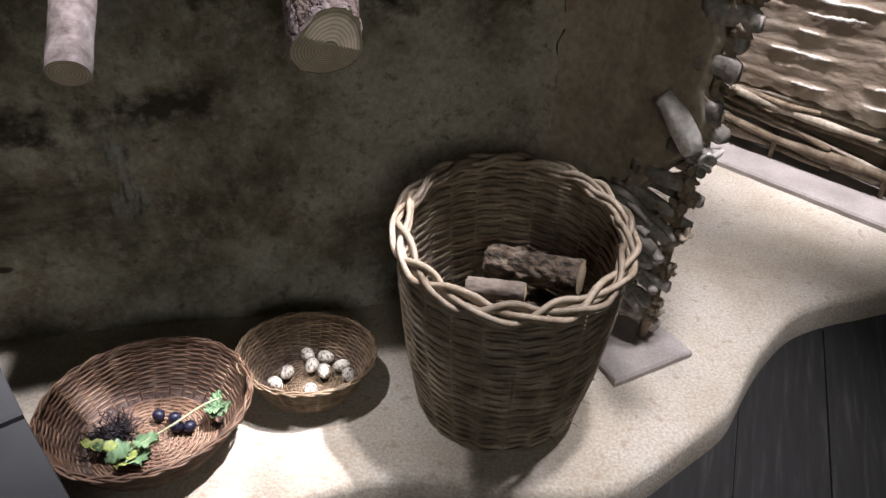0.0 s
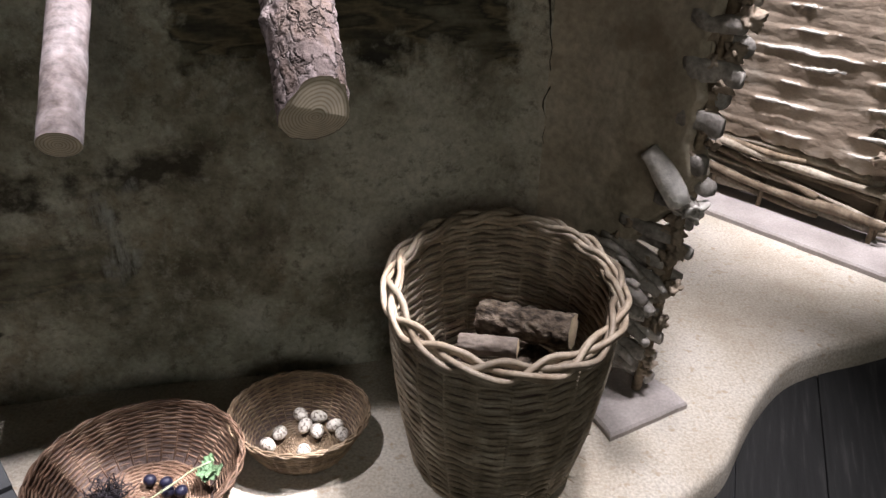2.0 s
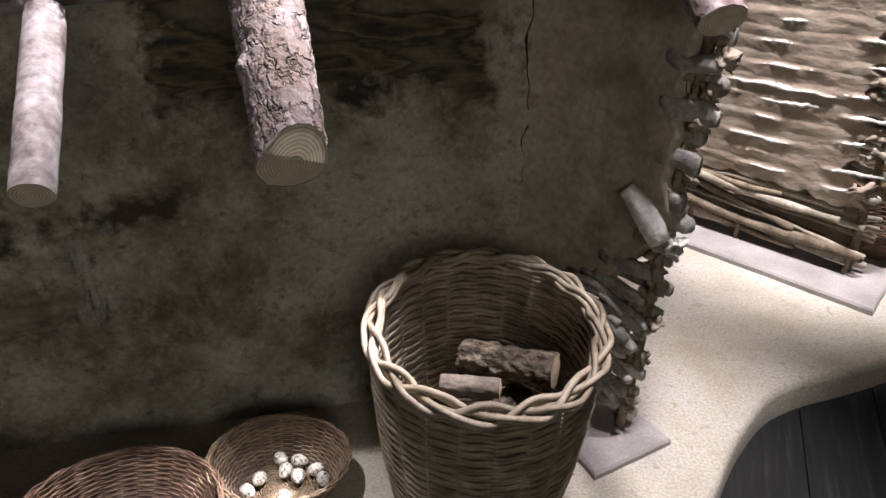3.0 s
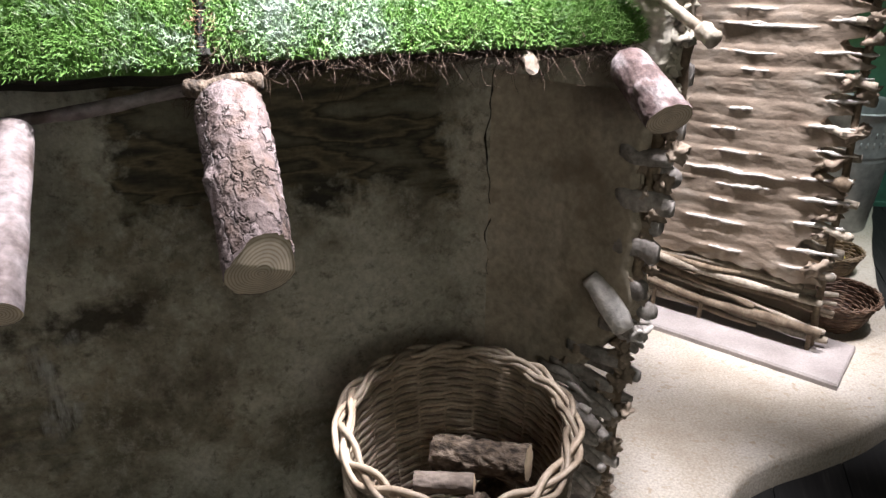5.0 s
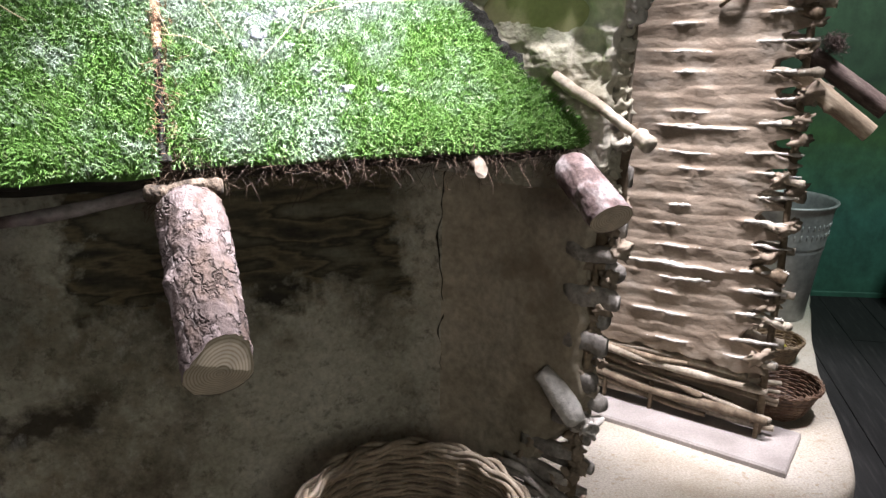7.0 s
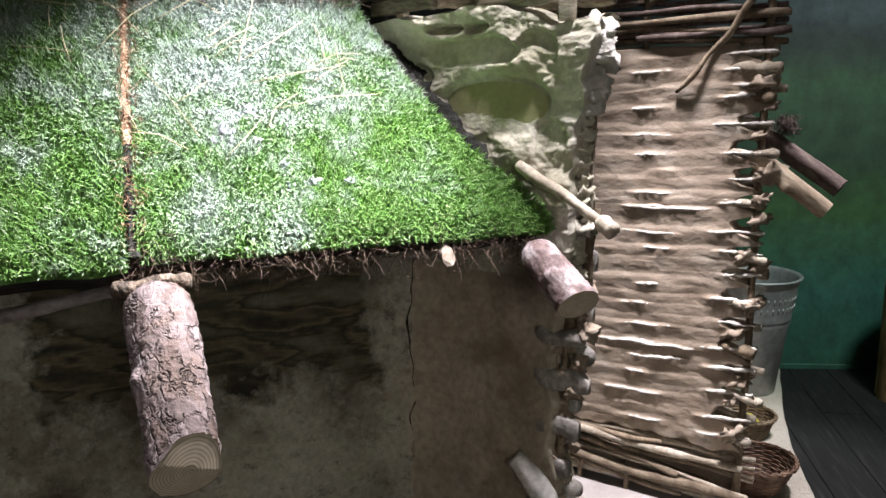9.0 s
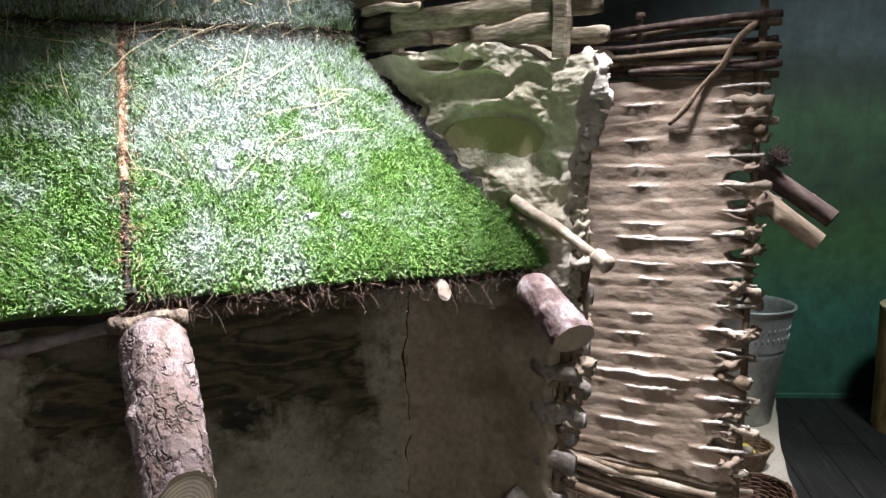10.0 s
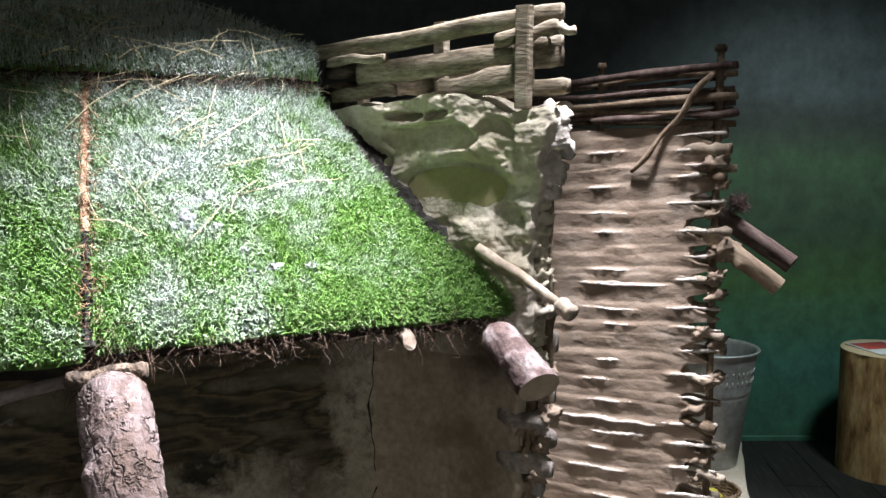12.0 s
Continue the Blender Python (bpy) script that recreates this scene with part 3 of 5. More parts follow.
def eaves_wall():
    length = 2.6
    s = Shape()

    def face(u, v):
        a, z = -length * (1 - u), 0.08 + 1.5 * v
        out = 0.012 * fbm(a * 2.2, 3.1, z * 2.2) + 0.05 * max(0, 1 - z / 0.26) ** 2
        out += 0.014 * max(0, fbm(a * 1.2 + 4, 7.7, z * 5.0))
        p = corner(a, 0) + NA * out * min(1, -a / 0.14)
        return (p.x, p.y, z)

    s.grid(face, 160, 90)
    back = [K + DA * a - NA * 0.16 for a in (-length, 0.15)]
    s.add([(back[0].x, back[0].y, 0.05), (back[1].x, back[1].y, 0.05), (back[1].x, back[1].y, 1.58), (back[0].x, back[0].y, 1.58)], [(0, 3, 2, 1)])
    e = [K + DA * -length, K]
    s.add([(e[0].x, e[0].y, 1.58), (e[1].x, e[1].y, 1.58), (back[1].x, back[1].y, 1.58), (back[0].x, back[0].y, 1.58)], [(0, 1, 2, 3)])
    return part("eaves_wall", s, M["plaster"], hut)


hut = thing("hut", "cut-away wattle and daub hut model on a clay platform", "hut")


def cross_end(z):
    """How far the cross wall runs from the corner, at that height."""
    return stepped([(0.1, 0.405), (0.6, 0.44), (1.3, 0.49), (2.2, 0.50)], z)


def daub_end(z):
    """How far its daub runs: it has broken away low down."""
    e = cross_end(z)
    w = 0.02 * n3(1.7, z, 0.3, 9) + 0.012 * n3(4.7, z, 0.3, 31)
    return stepped([(0.1, 0.13), (0.42, 0.17), (0.52, 0.24), (0.62, 0.33), (0.72, e - 0.02), (0.80, e), (0.95, e - 0.04), (1.22, e - 0.06), (1.4, e - 0.02), (1.62, e - 0.015), (1.86, e + 0.03), (2.2, e)], z) + w


def cross_wall():
    """Lower part plain and brown, upper part lumpy pale daub with a smooth oval patch."""
    s = Shape()

    def low(u, v):
        z = 0.10 + 1.32 * v
        a = daub_end(z) * u
        out = 0.012 * fbm(a * 3, 9.1, z * 3) + 0.010 * fbm(a * 9, 1.1, z * 9)
        out *= min(1, max(0, a) / 0.14)
        if u > 0.999:
            out -= 0.02
        p = corner(a, 1) + NB * out
        return (p.x, p.y, z)

    s.grid(low, 46, 130)

    def low_back(u, v):
        z = 0.10 + 1.32 * v
        a = -0.02 + (daub_end(z) + 0.02) * (1 - u)
        p = K + DB * a - NB * (0.065 + 0.01 * fbm(a * 5, 5.1, z * 5))
        return (p.x, p.y, z)

    s.grid(low_back, 12, 60)

    def low_edge(u, v):
        z = 0.10 + 1.32 * v
        p = K + DB * (daub_end(z) + 0.012 * math.sin(math.pi * u)) + NB * lerp(-0.02, -0.065, u)
        return (p.x, p.y, z)

    s.grid(low_edge, 4, 130)
    part("cross_wall", s, M["brown_plaster"], hut, "brown daub wall, broken away at its foot and end")

    top = Shape()

    def ragged_top(a):
        return 1.885 + 0.02 * n3(a, 3.3, 0, 14) + stepped([(-0.3, -0.06), (0.0, 0.0), (0.3, 0.02), (0.42, -0.03), (0.55, -0.02)], a)

    # hollows in the daub: place, half width, half height, depth
    hollows = [(0.275, 1.680, 0.140, 0.066, 0.020), (0.20, 1.800, 0.125, 0.034, 0.034), (0.13, 1.856, 0.05, 0.012, 0.045), (0.225, 1.852, 0.03, 0.012, 0.045), (0.385, 1.79, 0.05, 0.05, 0.022), (0.42, 1.60, 0.04, 0.05, 0.02), (0.03, 1.74, 0.06, 0.03, 0.015)]

    def high(u, v):
        z0 = 1.30
        a = -0.26 + (daub_end(1.3 + 0.6 * v) + 0.26) * u
        z = z0 + (ragged_top(a) - z0) * v
        lump = 0.020 * fbm(a * 4.5, 2.2, z * 7, 3) + 0.006 * fbm(a * 17, 8.2, z * 24, 4) + 0.004 * abs(fbm(a * 40, 1.2, z * 50, 3))
        out = 0.046 + lump
        for ha, hz, wa, wz, deep in hollows:
            x, y = (a - ha) / wa, (z - hz + 0.012 * n3(a * 14, hz, 2.2)) / wz
            q = abs(x) ** 2.4 + abs(y) ** 2.4
            if q < 1.5:
                inside = max(0.0, min(1.0, (1.35 - q) * 2.2))
                out -= inside * deep * (0.55 + 0.45 * max(-1, min(1, y)))
                if wa > 0.1:
                    out -= lump * inside * 0.8
        if u > 0.999:
            out -= 0.03
        p = K + DB * a + NB * out
        return (p.x, p.y, z)

    top.grid(high, 170, 190)

    def high_back(u, v):
        a = -0.26 + (daub_end(1.3 + 0.6 * v) + 0.26) * (1 - u)
        z = 1.30 + (ragged_top(a) - 1.30) * v
        p = K + DB * a - NB * (lerp(0.012, 0.07, min(1, u * 4)) + 0.008 * fbm(a * 5, 5.1, z * 7))
        return (p.x, p.y, z)

    top.grid(high_back, 30, 30)

    def cap(u, v):
        a = -0.26 + (daub_end(1.9) + 0.26) * u
        p = K + DB * a + NB * lerp(0.03, -0.07, v)
        return (p.x, p.y, ragged_top(a) + 0.012 * math.sin(math.pi * v))

    top.grid(cap, 60, 4)

    def high_edge(u, v):
        z = 1.30 + 0.6 * v
        a = daub_end(z)
        z = 1.30 + (ragged_top(a) - 1.30) * v
        p = K + DB * (a + 0.012 * math.sin(math.pi * u) * (0.6 + fbm(u * 3, z * 14, 1))) + NB * lerp(0.012, -0.014, u)
        return (p.x, p.y, z)

    top.grid(high_edge, 8, 90)
    oval = Shape().grid(lambda u, v: at_b(0.275 + 0.138 * v * math.cos(2 * math.pi * u), 1.690 + v * math.sin(2 * math.pi * u) * (0.046 if u < 0.5 else 0.066), 0.037 - 0.003 * v * math.sin(2 * math.pi * u)), 40, 8, wrap=True)
    part("smooth_patch", oval, M["olive"], hut, "smooth olive oval patch in the daub")
    part("gable_daub", top, M["daub_pale"], hut, "lumpy pale olive daub with scooped hollows")


def rough_rod(p, q, r0, r1=None, n=9, steps=14, bend=0.006, knots=0.12, seed=0.0):
    """A crooked rod between two places."""
    r1 = r0 if r1 is None else r1
    p, q = Vector(p), Vector(q)
    d = (q - p)
    side = d.cross(Vector((0, 0, 1)))
    side = side.normalized() if side.length > 1e-6 else Vector((1, 0, 0))
    up = side.cross(d.normalized())
    pts, rr = [], []
    for i in range(steps + 1):
        t = i / steps
        pts.append(p + d * t + side * bend * n3(t * 3, seed, 1.1) * 2 + up * bend * n3(t * 3, seed, 7.7) * 2)
        rr.append(lerp(r0, r1, t) * (1 + knots * n3(t * 7, seed, 3.3) * 1.5))
    rr[0] *= 0.85
    rr[-1] *= 0.85
    return Shape().tube(pts, rr, n, wobble=lambda i, j: 1 + 0.16 * n3(i * 0.7, j * 0.9, seed))


def flat_rod(p, q, w, h, seed, steps=16, bend=0.006):
    """A split lath: broad and flat, with a wavering edge."""
    p, q = Vector(p), Vector(q)
    d = q - p
    side = d.cross(Vector((0, 0, 1))).normalized()
    s = Shape()
    verts, faces = [], []
    sec = [(-1, -0.7), (-0.7, -1), (0.7, -1), (1, -0.7), (1, 0.7), (0.7, 1), (-0.7, 1), (-1, 0.7)]
    for i in range(steps + 1):
        t = i / steps
        c = p + d * t + side * bend * 2 * n3(t * 3, seed, 5.5) + Vector((0, 0, bend * 2 * n3(t * 2.5, seed, 8.5)))
        k = 0.8 if i in (0, steps) else 1.0
        for a, b in sec:
            ww = w * k * (1 + 0.2 * n3(t * 4, seed, a))
            hh = h * k * (1 + 0.25 * n3(t * 4, seed + 3, b))
            verts.append(c + side * (a * ww / 2) + Vector((0, 0, b * hh / 2)))
    for i in range(steps):
        faces += [(i * 8 + j, i * 8 + (j + 1) % 8, (i + 1) * 8 + (j + 1) % 8, (i + 1) * 8 + j) for j in range(8)]
    faces += [tuple(range(8))[::-1], tuple(steps * 8 + j for j in range(8))]
    return s.add(verts, faces)


def post(p, q, w, d, seed):
    """A squared post from p up to q."""
    s = Shape()
    p, q = Vector(p), Vector(q)
    verts, faces = [], []
    side, front = Vector((DB.x, DB.y, 0)), Vector((NB.x, NB.y, 0))
    sec = [(-1, -0.8), (-0.8, -1), (0.8, -1), (1, -0.8), (1, 0.8), (0.8, 1), (-0.8, 1), (-1, 0.8)]
    for i in range(9):
        c = p.lerp(q, i / 8)
        for a, b in sec:
            verts.append(c + side * a * w / 2 * (1 + 0.12 * n3(i * 0.7, a, seed)) + front * b * d / 2 * (1 + 0.12 * n3(i * 0.7, b, seed + 4)))
    for i in range(8):
        faces += [(i * 8 + j, i * 8 + (j + 1) % 8, (i + 1) * 8 + (j + 1) % 8, (i + 1) * 8 + j) for j in range(8)]
    faces += [tuple(range(8))[::-1], tuple(64 + j for j in range(8))]
    return s.add(verts, faces)


def at_b(a, z, out=0.0):
    p = K + DB * a + NB * out
    return (p.x, p.y, z)


def at_c(q, z, out=0.0):
    p = RC + RD * q + RN * out
    return (p.x, p.y, z)


def cross_wall_wattle():
    rng = random.Random(5)
    # broken laths at the end of the wall
    z = 0.16
    k = 0
    while z < 1.36:
        e = cross_end(z)
        d = daub_end(z)
        start = min(d - 0.06, e - 0.10)
        reach = rng.uniform(-0.012, 0.034) if z > 0.62 else rng.uniform(-0.035, 0.014)
        low = z < 0.62
        out = (-0.012 if k % 2 else -0.052) + rng.uniform(-0.006, 0.006)
        size = rng.uniform(0.038, 0.054) if not low else rng.uniform(0.026, 0.042)
        drop = rng.uniform(-0.012, 0.012)
        if rng.random() < 0.7:
            s = flat_rod(at_b(start, z + drop, out), at_b(e + reach, z, out * 1.1), 0.026, size, k + 0.5, 8, 0.005)
        else:
            s = rough_rod(at_b(start, z + drop, out), at_b(e + reach, z, out), size * 0.5, size * 0.55, 8, 8, 0.006, 0.2, k + 0.3)
        part("lath", s, M["grey_stick"], hut)
        z += rng.uniform(0.048, 0.062) if not low else rng.uniform(0.030, 0.042)
        k += 1
    # thin crooked sticks where the daub has gone
    for k in range(16):
        z0 = rng.uniform(0.16, 0.52)
        s = rough_rod(at_b(rng.uniform(0.10, 0.2), z0 + rng.uniform(-0.02, 0.09), rng.uniform(0.0, 0.03)), at_b(cross_end(z0) + rng.uniform(-0.08, 0.0), z0 + rng.uniform(-0.06, 0.03), rng.uniform(-0.01, 0.03)),
                      rng.uniform(0.008, 0.016), None, 8, 8, 0.014, 0.25, k + 40.3)
        part("stick", s, M["grey_stick"], hut)
    # upright stakes
    for a, r, z0, z1 in ((0.375, 0.015, 0.12, 1.40), (0.28, 0.014, 0.12, 0.75), (0.19, 0.014, 0.12, 0.62)):
        part("stake", rough_rod(at_b(a, z0, -0.03), at_b(a + 0.085 * (z1 > 1), z1, -0.03), r, r, 8, 16, 0.004, 0.15, a), M["rod"], hut)
    # broken post beside the gable daub, and a hanging splinter
    part("stake", rough_rod(at_b(0.487, 1.24, -0.02), at_b(0.50, 1.46, -0.02), 0.014, 0.012, 8, 8, 0.006, 0.2, 3.3), M["rod"], hut)
    part("splinter", rough_rod(at_b(0.497, 1.40, 0.0), at_b(0.505, 1.66, 0.0), 0.006, 0.004, 6, 8, 0.004, 0.3, 6.3), M["dusty_rod"], hut)
    # gable stakes and laths
    for a, z1, w, out in ((-0.048, 2.057, 0.026, -0.02), (0.193, 2.075, 0.032, -0.02), (0.452, 2.078, 0.034, 0.044)):
        part("gable_stake", post(at_b(a, 1.86 if out > 0 else 1.55, out), at_b(a + 0.003, z1, out), w, 0.024, a), M["split_wood"], hut, smooth=False)
    laths = [(-0.26, 2.016, 0.53, 2.060, 0.014, 0.040, 0.026), (-0.20, 1.975, 0.50, 2.010, -0.048, 0.034, 0.022), (-0.125, 1.996, 0.065, 1.997, 0.022, 0.022, 0.024), (-0.03, 1.958, 0.528, 1.974, 0.014, 0.050, 0.030),
             (-0.22, 1.93, 0.30, 1.945, -0.05, 0.036, 0.022), (0.215, 1.906, 0.462, 1.937, 0.020, 0.052, 0.034), (-0.115, 1.906, 0.085, 1.922, 0.016, 0.034, 0.026), (0.04, 1.925, 0.20, 1.925, -0.045, 0.034, 0.022), (0.28, 1.905, 0.52, 1.912, -0.045, 0.036, 0.024),
             (0.37, 2.012, 0.525, 2.034, 0.022, 0.030, 0.026), (0.42, 1.990, 0.505, 1.999, 0.026, 0.020, 0.020)]
    for k, (a, z0, b, z1, out, h, w) in enumerate(laths):
        part("gable_lath", flat_rod(at_b(a, z0, out), at_b(b, z1, out), w, h, k + 9.1, 18, 0.004), M["split_wood"], hut)
    part("twig", rough_rod(at_b(0.49, 2.045, 0.01), at_b(0.56, 2.022, 0.02), 0.013, 0.011, 7, 6, 0.01, 0.3, 8.8), M["dusty_rod"], hut)
    # a thick pale flake and smaller lumps of daub left on the broken edge
    flake = Shape()

    rim = [(-0.088, -0.018), (-0.080, 0.028), (-0.02, 0.036), (0.05, 0.037), (0.084, 0.030), (0.092, -0.008), (0.074, -0.032), (0.0, -0.036), (-0.06, -0.034)]
    flake.slab([(x * 0.9 + 0.012 * n3(x * 40, y * 40, 1), y * 0.85 + 0.010 * n3(x * 40, y * 40, 5)) for x, y in rim[::-1]], -0.016, 0.008, 0.012)
    flake.v = [at_b(0.382 + x * 0.72 + y * 0.5, 0.785 - x * 0.70 + y * 0.72, 0.026 - 0.3 * y + z) for x, y, z in flake.v]
    part("daub_flake", flake, M["pale_lit_daub"], hut, "thick pale flake of daub")
    for a, z, r in ((0.445, 0.715, 0.034), (0.49, 1.80, 0.05), (0.485, 1.74, 0.04), (0.30, 0.62, 0.03), (0.36, 0.47, 0.028), (0.40, 0.36, 0.022), (0.46, 1.02, 0.022)) + tuple((cross_end(z) + rng.uniform(-0.06, 0.012), z, rng.uniform(0.012, 0.026)) for z in [0.2 + 0.036 * i for i in range(33)]) + tuple((rng.uniform(0.16, 0.36), rng.uniform(0.2, 0.6), rng.uniform(0.015, 0.03)) for i in range(14)) + tuple((daub_end(z) + rng.uniform(-0.03, 0.006), z, rng.uniform(0.016, 0.046)) for z in [1.70 + 0.045 * i for i in range(4)]) + tuple((daub_end(z) + rng.uniform(-0.012, 0.008), z, rng.uniform(0.018, 0.030)) for z in [1.36 + 0.032 * i for i in range(12)]):
        s = Shape()

        def ball(u, v, a=a, z=z, r=r):
            th, ph = 2 * math.pi * u, math.pi * v
            x, y, w = math.cos(th) * math.sin(ph), math.sin(th) * math.sin(ph), math.cos(ph)
            rr = r * (1 + 0.85 * fbm(x * 1.5 + a * 9, y * 1.5, w * 1.5 + z * 9) + 0.25 * n3(x * 4 + z * 5, y * 4, w * 4))
            c = Vector(at_b(a + x * rr, z + w * rr * 0.85, -0.02 if z < 1.3 else 0.005))
            n = Vector((NB.x, NB.y, 0)) * (y * rr * 0.75)
            return tuple(c + n)

        s.grid(ball, 26, 16, wrap=True)
        # high and large lumps take the paler tone, lamplight put into their colour
        part("daub_lump", s, M["pale_lit_daub"] if z > 1.68 or r > 0.03 else (M["daub_pale"] if z > 1.3 else M["daub"]), hut)


def far_panel():
    """The free-standing wattle panel, daubed in rippled courses over its rods."""
    panel = thing("wattle_panel", "tall wattle panel with rippled brown daub, bare at the foot", "wattle panel")
    rng = random.Random(11)
    middle = (0.438, 0.483, 0.548, 0.615, 0.695, 0.745, 0.817, 0.90, 0.974, 1.069, 1.133, 1.18, 1.278, 1.328, 1.421, 1.476, 1.548, 1.64, 1.711, 1.77, 1.826)
    edge = (0.43, 0.50, 0.60, 0.69, 0.775, 0.866, 0.95, 1.052, 1.129, 1.211, 1.312, 1.393, 1.49, 1.591, 1.688, 1.731, 1.785, 1.84)
    length = 1.15
    # ledges of daub: height, middle, half length, thickness
    ledges = []
    for z in middle:
        ledges.append((z, -0.40 + rng.uniform(-0.06, 0.05), rng.uniform(0.06, 0.14), rng.uniform(0.007, 0.014), rng.uniform(0, 50)))
        if rng.random() < 0.55:
            ledges.append((z - rng.uniform(-0.01, 0.02), rng.uniform(-0.75, -0.58), rng.uniform(0.05, 0.10), rng.uniform(0.004, 0.008), rng.uniform(0, 50)))
    ledges += [(0.735, -0.42, 0.22, 0.017, 3.3), (0.70, -0.34, 0.09, 0.017, 8.3), (1.278, -0.36, 0.19, 0.017, 5.1)]
    for z in edge:
        ledges.append((z, -0.07 + rng.uniform(-0.03, 0.02), rng.uniform(0.08, 0.15), rng.uniform(0.012, 0.020), rng.uniform(0, 50)))

    def ripple(q, z):
        out = 0.0
        for zc, qc, half, high, seed in ledges:
            dz = z - zc - 0.05 * (q - qc) - 0.016 * n3(q * 3.0, seed, 0.4) - 0.005 * n3(q * 13, seed, 3.4)
            if -0.10 < dz < 0.05:
                soft = 0.0048 * math.exp(-(dz / (0.018 if dz > 0 else 0.034)) ** 2) * (0.8 + 0.8 * n3(q * 2.1, seed, 6.6))
                mask = max(0.0, min(1.0, (half - abs(q - qc) + 0.03 * n3(q * 9, seed, 1.7)) / 0.05))
                crust = math.exp(-(dz / 0.0085) ** 2) if dz > 0 else math.exp(dz / 0.042)
                out = max(out, soft + 0.6 * high * mask * crust * (0.8 + 0.5 * n3(q * 22, seed, 5.1) + 0.45 * n3(q * 55, z * 30, seed)))
        return out + 0.0022 * fbm(q * 14, 1.3, z * 24) + 0.006 * fbm(q * 4, 7.3, z * 4)

    s = Shape()

    def foot(q):
        return 0.375 + 0.03 * n3(q, 2.1, 0, 8) + 0.02 * n3(q, 5.1, 0, 23) - 0.05 * (q > -0.3) * (q + 0.3)

    def head(q):
        return 1.872 + 0.014 * n3(q, 9.1, 0, 10) + 0.02 * q

    def right(z):
        reach = max(math.exp(-((z - zr) / 0.020) ** 2) for zr in edge)
        return -0.125 + 0.095 * reach + 0.04 * n3(3.3, z, 0, 11) + 0.015 * n3(8.3, z, 0, 40)

    def face(u, v):
        q = -length + (length + right(0.4 + 1.5 * v)) * u
        z = lerp(foot(q), head(q), v)
        out = ripple(q, z) + 0.01
        if u > 0.999 or v < 0.001 or v > 0.999:
            out -= 0.04
        return at_c(q, z, out)

    s.grid(face, 190, 540)
    s.grid(lambda u, v: at_c(-length + (length + right(0.4 + 1.5 * v)) * (1 - u), lerp(0.38, 1.87, v), -0.05), 6, 60)
    part("daub", s, M["daub"], panel, "rippled brown daub")
    back = Shape().grid(lambda u, v: at_c(-length - 0.05 + (length - 0.02) * u, lerp(0.14, 0.42, v), -0.07 + 0.008 * n3(u * 9, v * 4, 3)), 20, 8)
    part("inner_daub", back, M["daub"], panel)
    # rough pale ridges on the ledges: lamp highlights put into colour and shape
    for zc, qc, half, high, seed in ledges:
        if high < 0.0085:
            continue
        pts, radii = [], []
        for i in range(29):
            t = i / 28
            q = min(qc + half * (2 * t - 1), 0.0)
            z = zc + 0.05 * (q - qc) + 0.016 * n3(q * 3.0, seed, 0.4) + 0.005 * n3(q * 13, seed, 3.4) + 0.002 * n3(q * 60, seed, 2.2)
            pts.append(at_c(q, z + 0.002, 0.006 + ripple(q, z)))
            radii.append((0.0035 + 0.35 * high * max(0.0, 0.55 + n3(q * 24, seed, 7.1) + 0.6 * n3(q * 70, seed, 9.1))) * math.sin(math.pi * (0.04 + 0.92 * t)) ** 0.6)
        part("daub_crust", Shape().tube(pts, radii, 8, wobble=lambda i, j: 1 + 0.35 * n3(i * 0.8, j * 1.1, seed)), M["pale_lit_daub"], panel, "rough pale ridge painting the highlight on a ledge")
    # rod ends along the near edge
    k = 0
    for zc in edge:
        k += 1
        seed = zc * 31
        reach, r = rng.uniform(-0.02, 0.03), rng.uniform(0.016, 0.025)
        out = 0.018 if k % 2 else -0.022
        back = rng.uniform(0.12, 0.2)
        s = rough_rod(at_c(reach - back, zc + 0.006, out - 0.022), at_c(reach, zc + rng.uniform(-0.014, 0.006), out), r * 0.7, r, 10, 10, 0.006, 0.3, seed + k)
        part("rod_end", s, M["dusty_rod"] if k % 5 else M["rod"], panel)
    for k in range(14):
        zc, r = 0.45 + 0.10 * k + rng.uniform(-0.04, 0.04), rng.uniform(0.016, 0.034)
        c = Vector(at_c(rng.uniform(-0.08, -0.01), zc, rng.uniform(-0.01, 0.02)))
        s = Shape().grid(lambda u, v: tuple(c + (lambda x, y, w: Vector((x * 1.3 + w * 0.5, y - w * 0.3, w * 0.9)) * r * (1 + 0.95 * fbm(x * 1.8 + k * 3, y * 1.8, w * 1.8) + 0.3 * n3(x * 4, y * 4 + k, w * 4)))(math.cos(6.2832 * u) * math.sin(math.pi * v), math.sin(6.2832 * u) * math.sin(math.pi * v), math.cos(math.pi * v))), 18, 11, wrap=True)
        part("daub_lump", s, M["daub"], panel)
    # stakes
    for q, z1, r in ((-0.035, 2.14, 0.014), (-0.47, 2.10, 0.012), (-0.85, 2.10, 0.012)):
        st = part("stake", rough_rod(at_c(q, 0.13, -0.005), at_c(q, z1, -0.005), r, r, 8, 24, 0.004, 0.12, q), M["rod"], panel)
        part("stake_head", rough_rod(at_c(q, z1 - 0.012, -0.005), at_c(q, z1 + 0.012, -0.005), r * 1.7, r * 1.5, 8, 2, 0.0, 0.1, q), M["rod"], st)
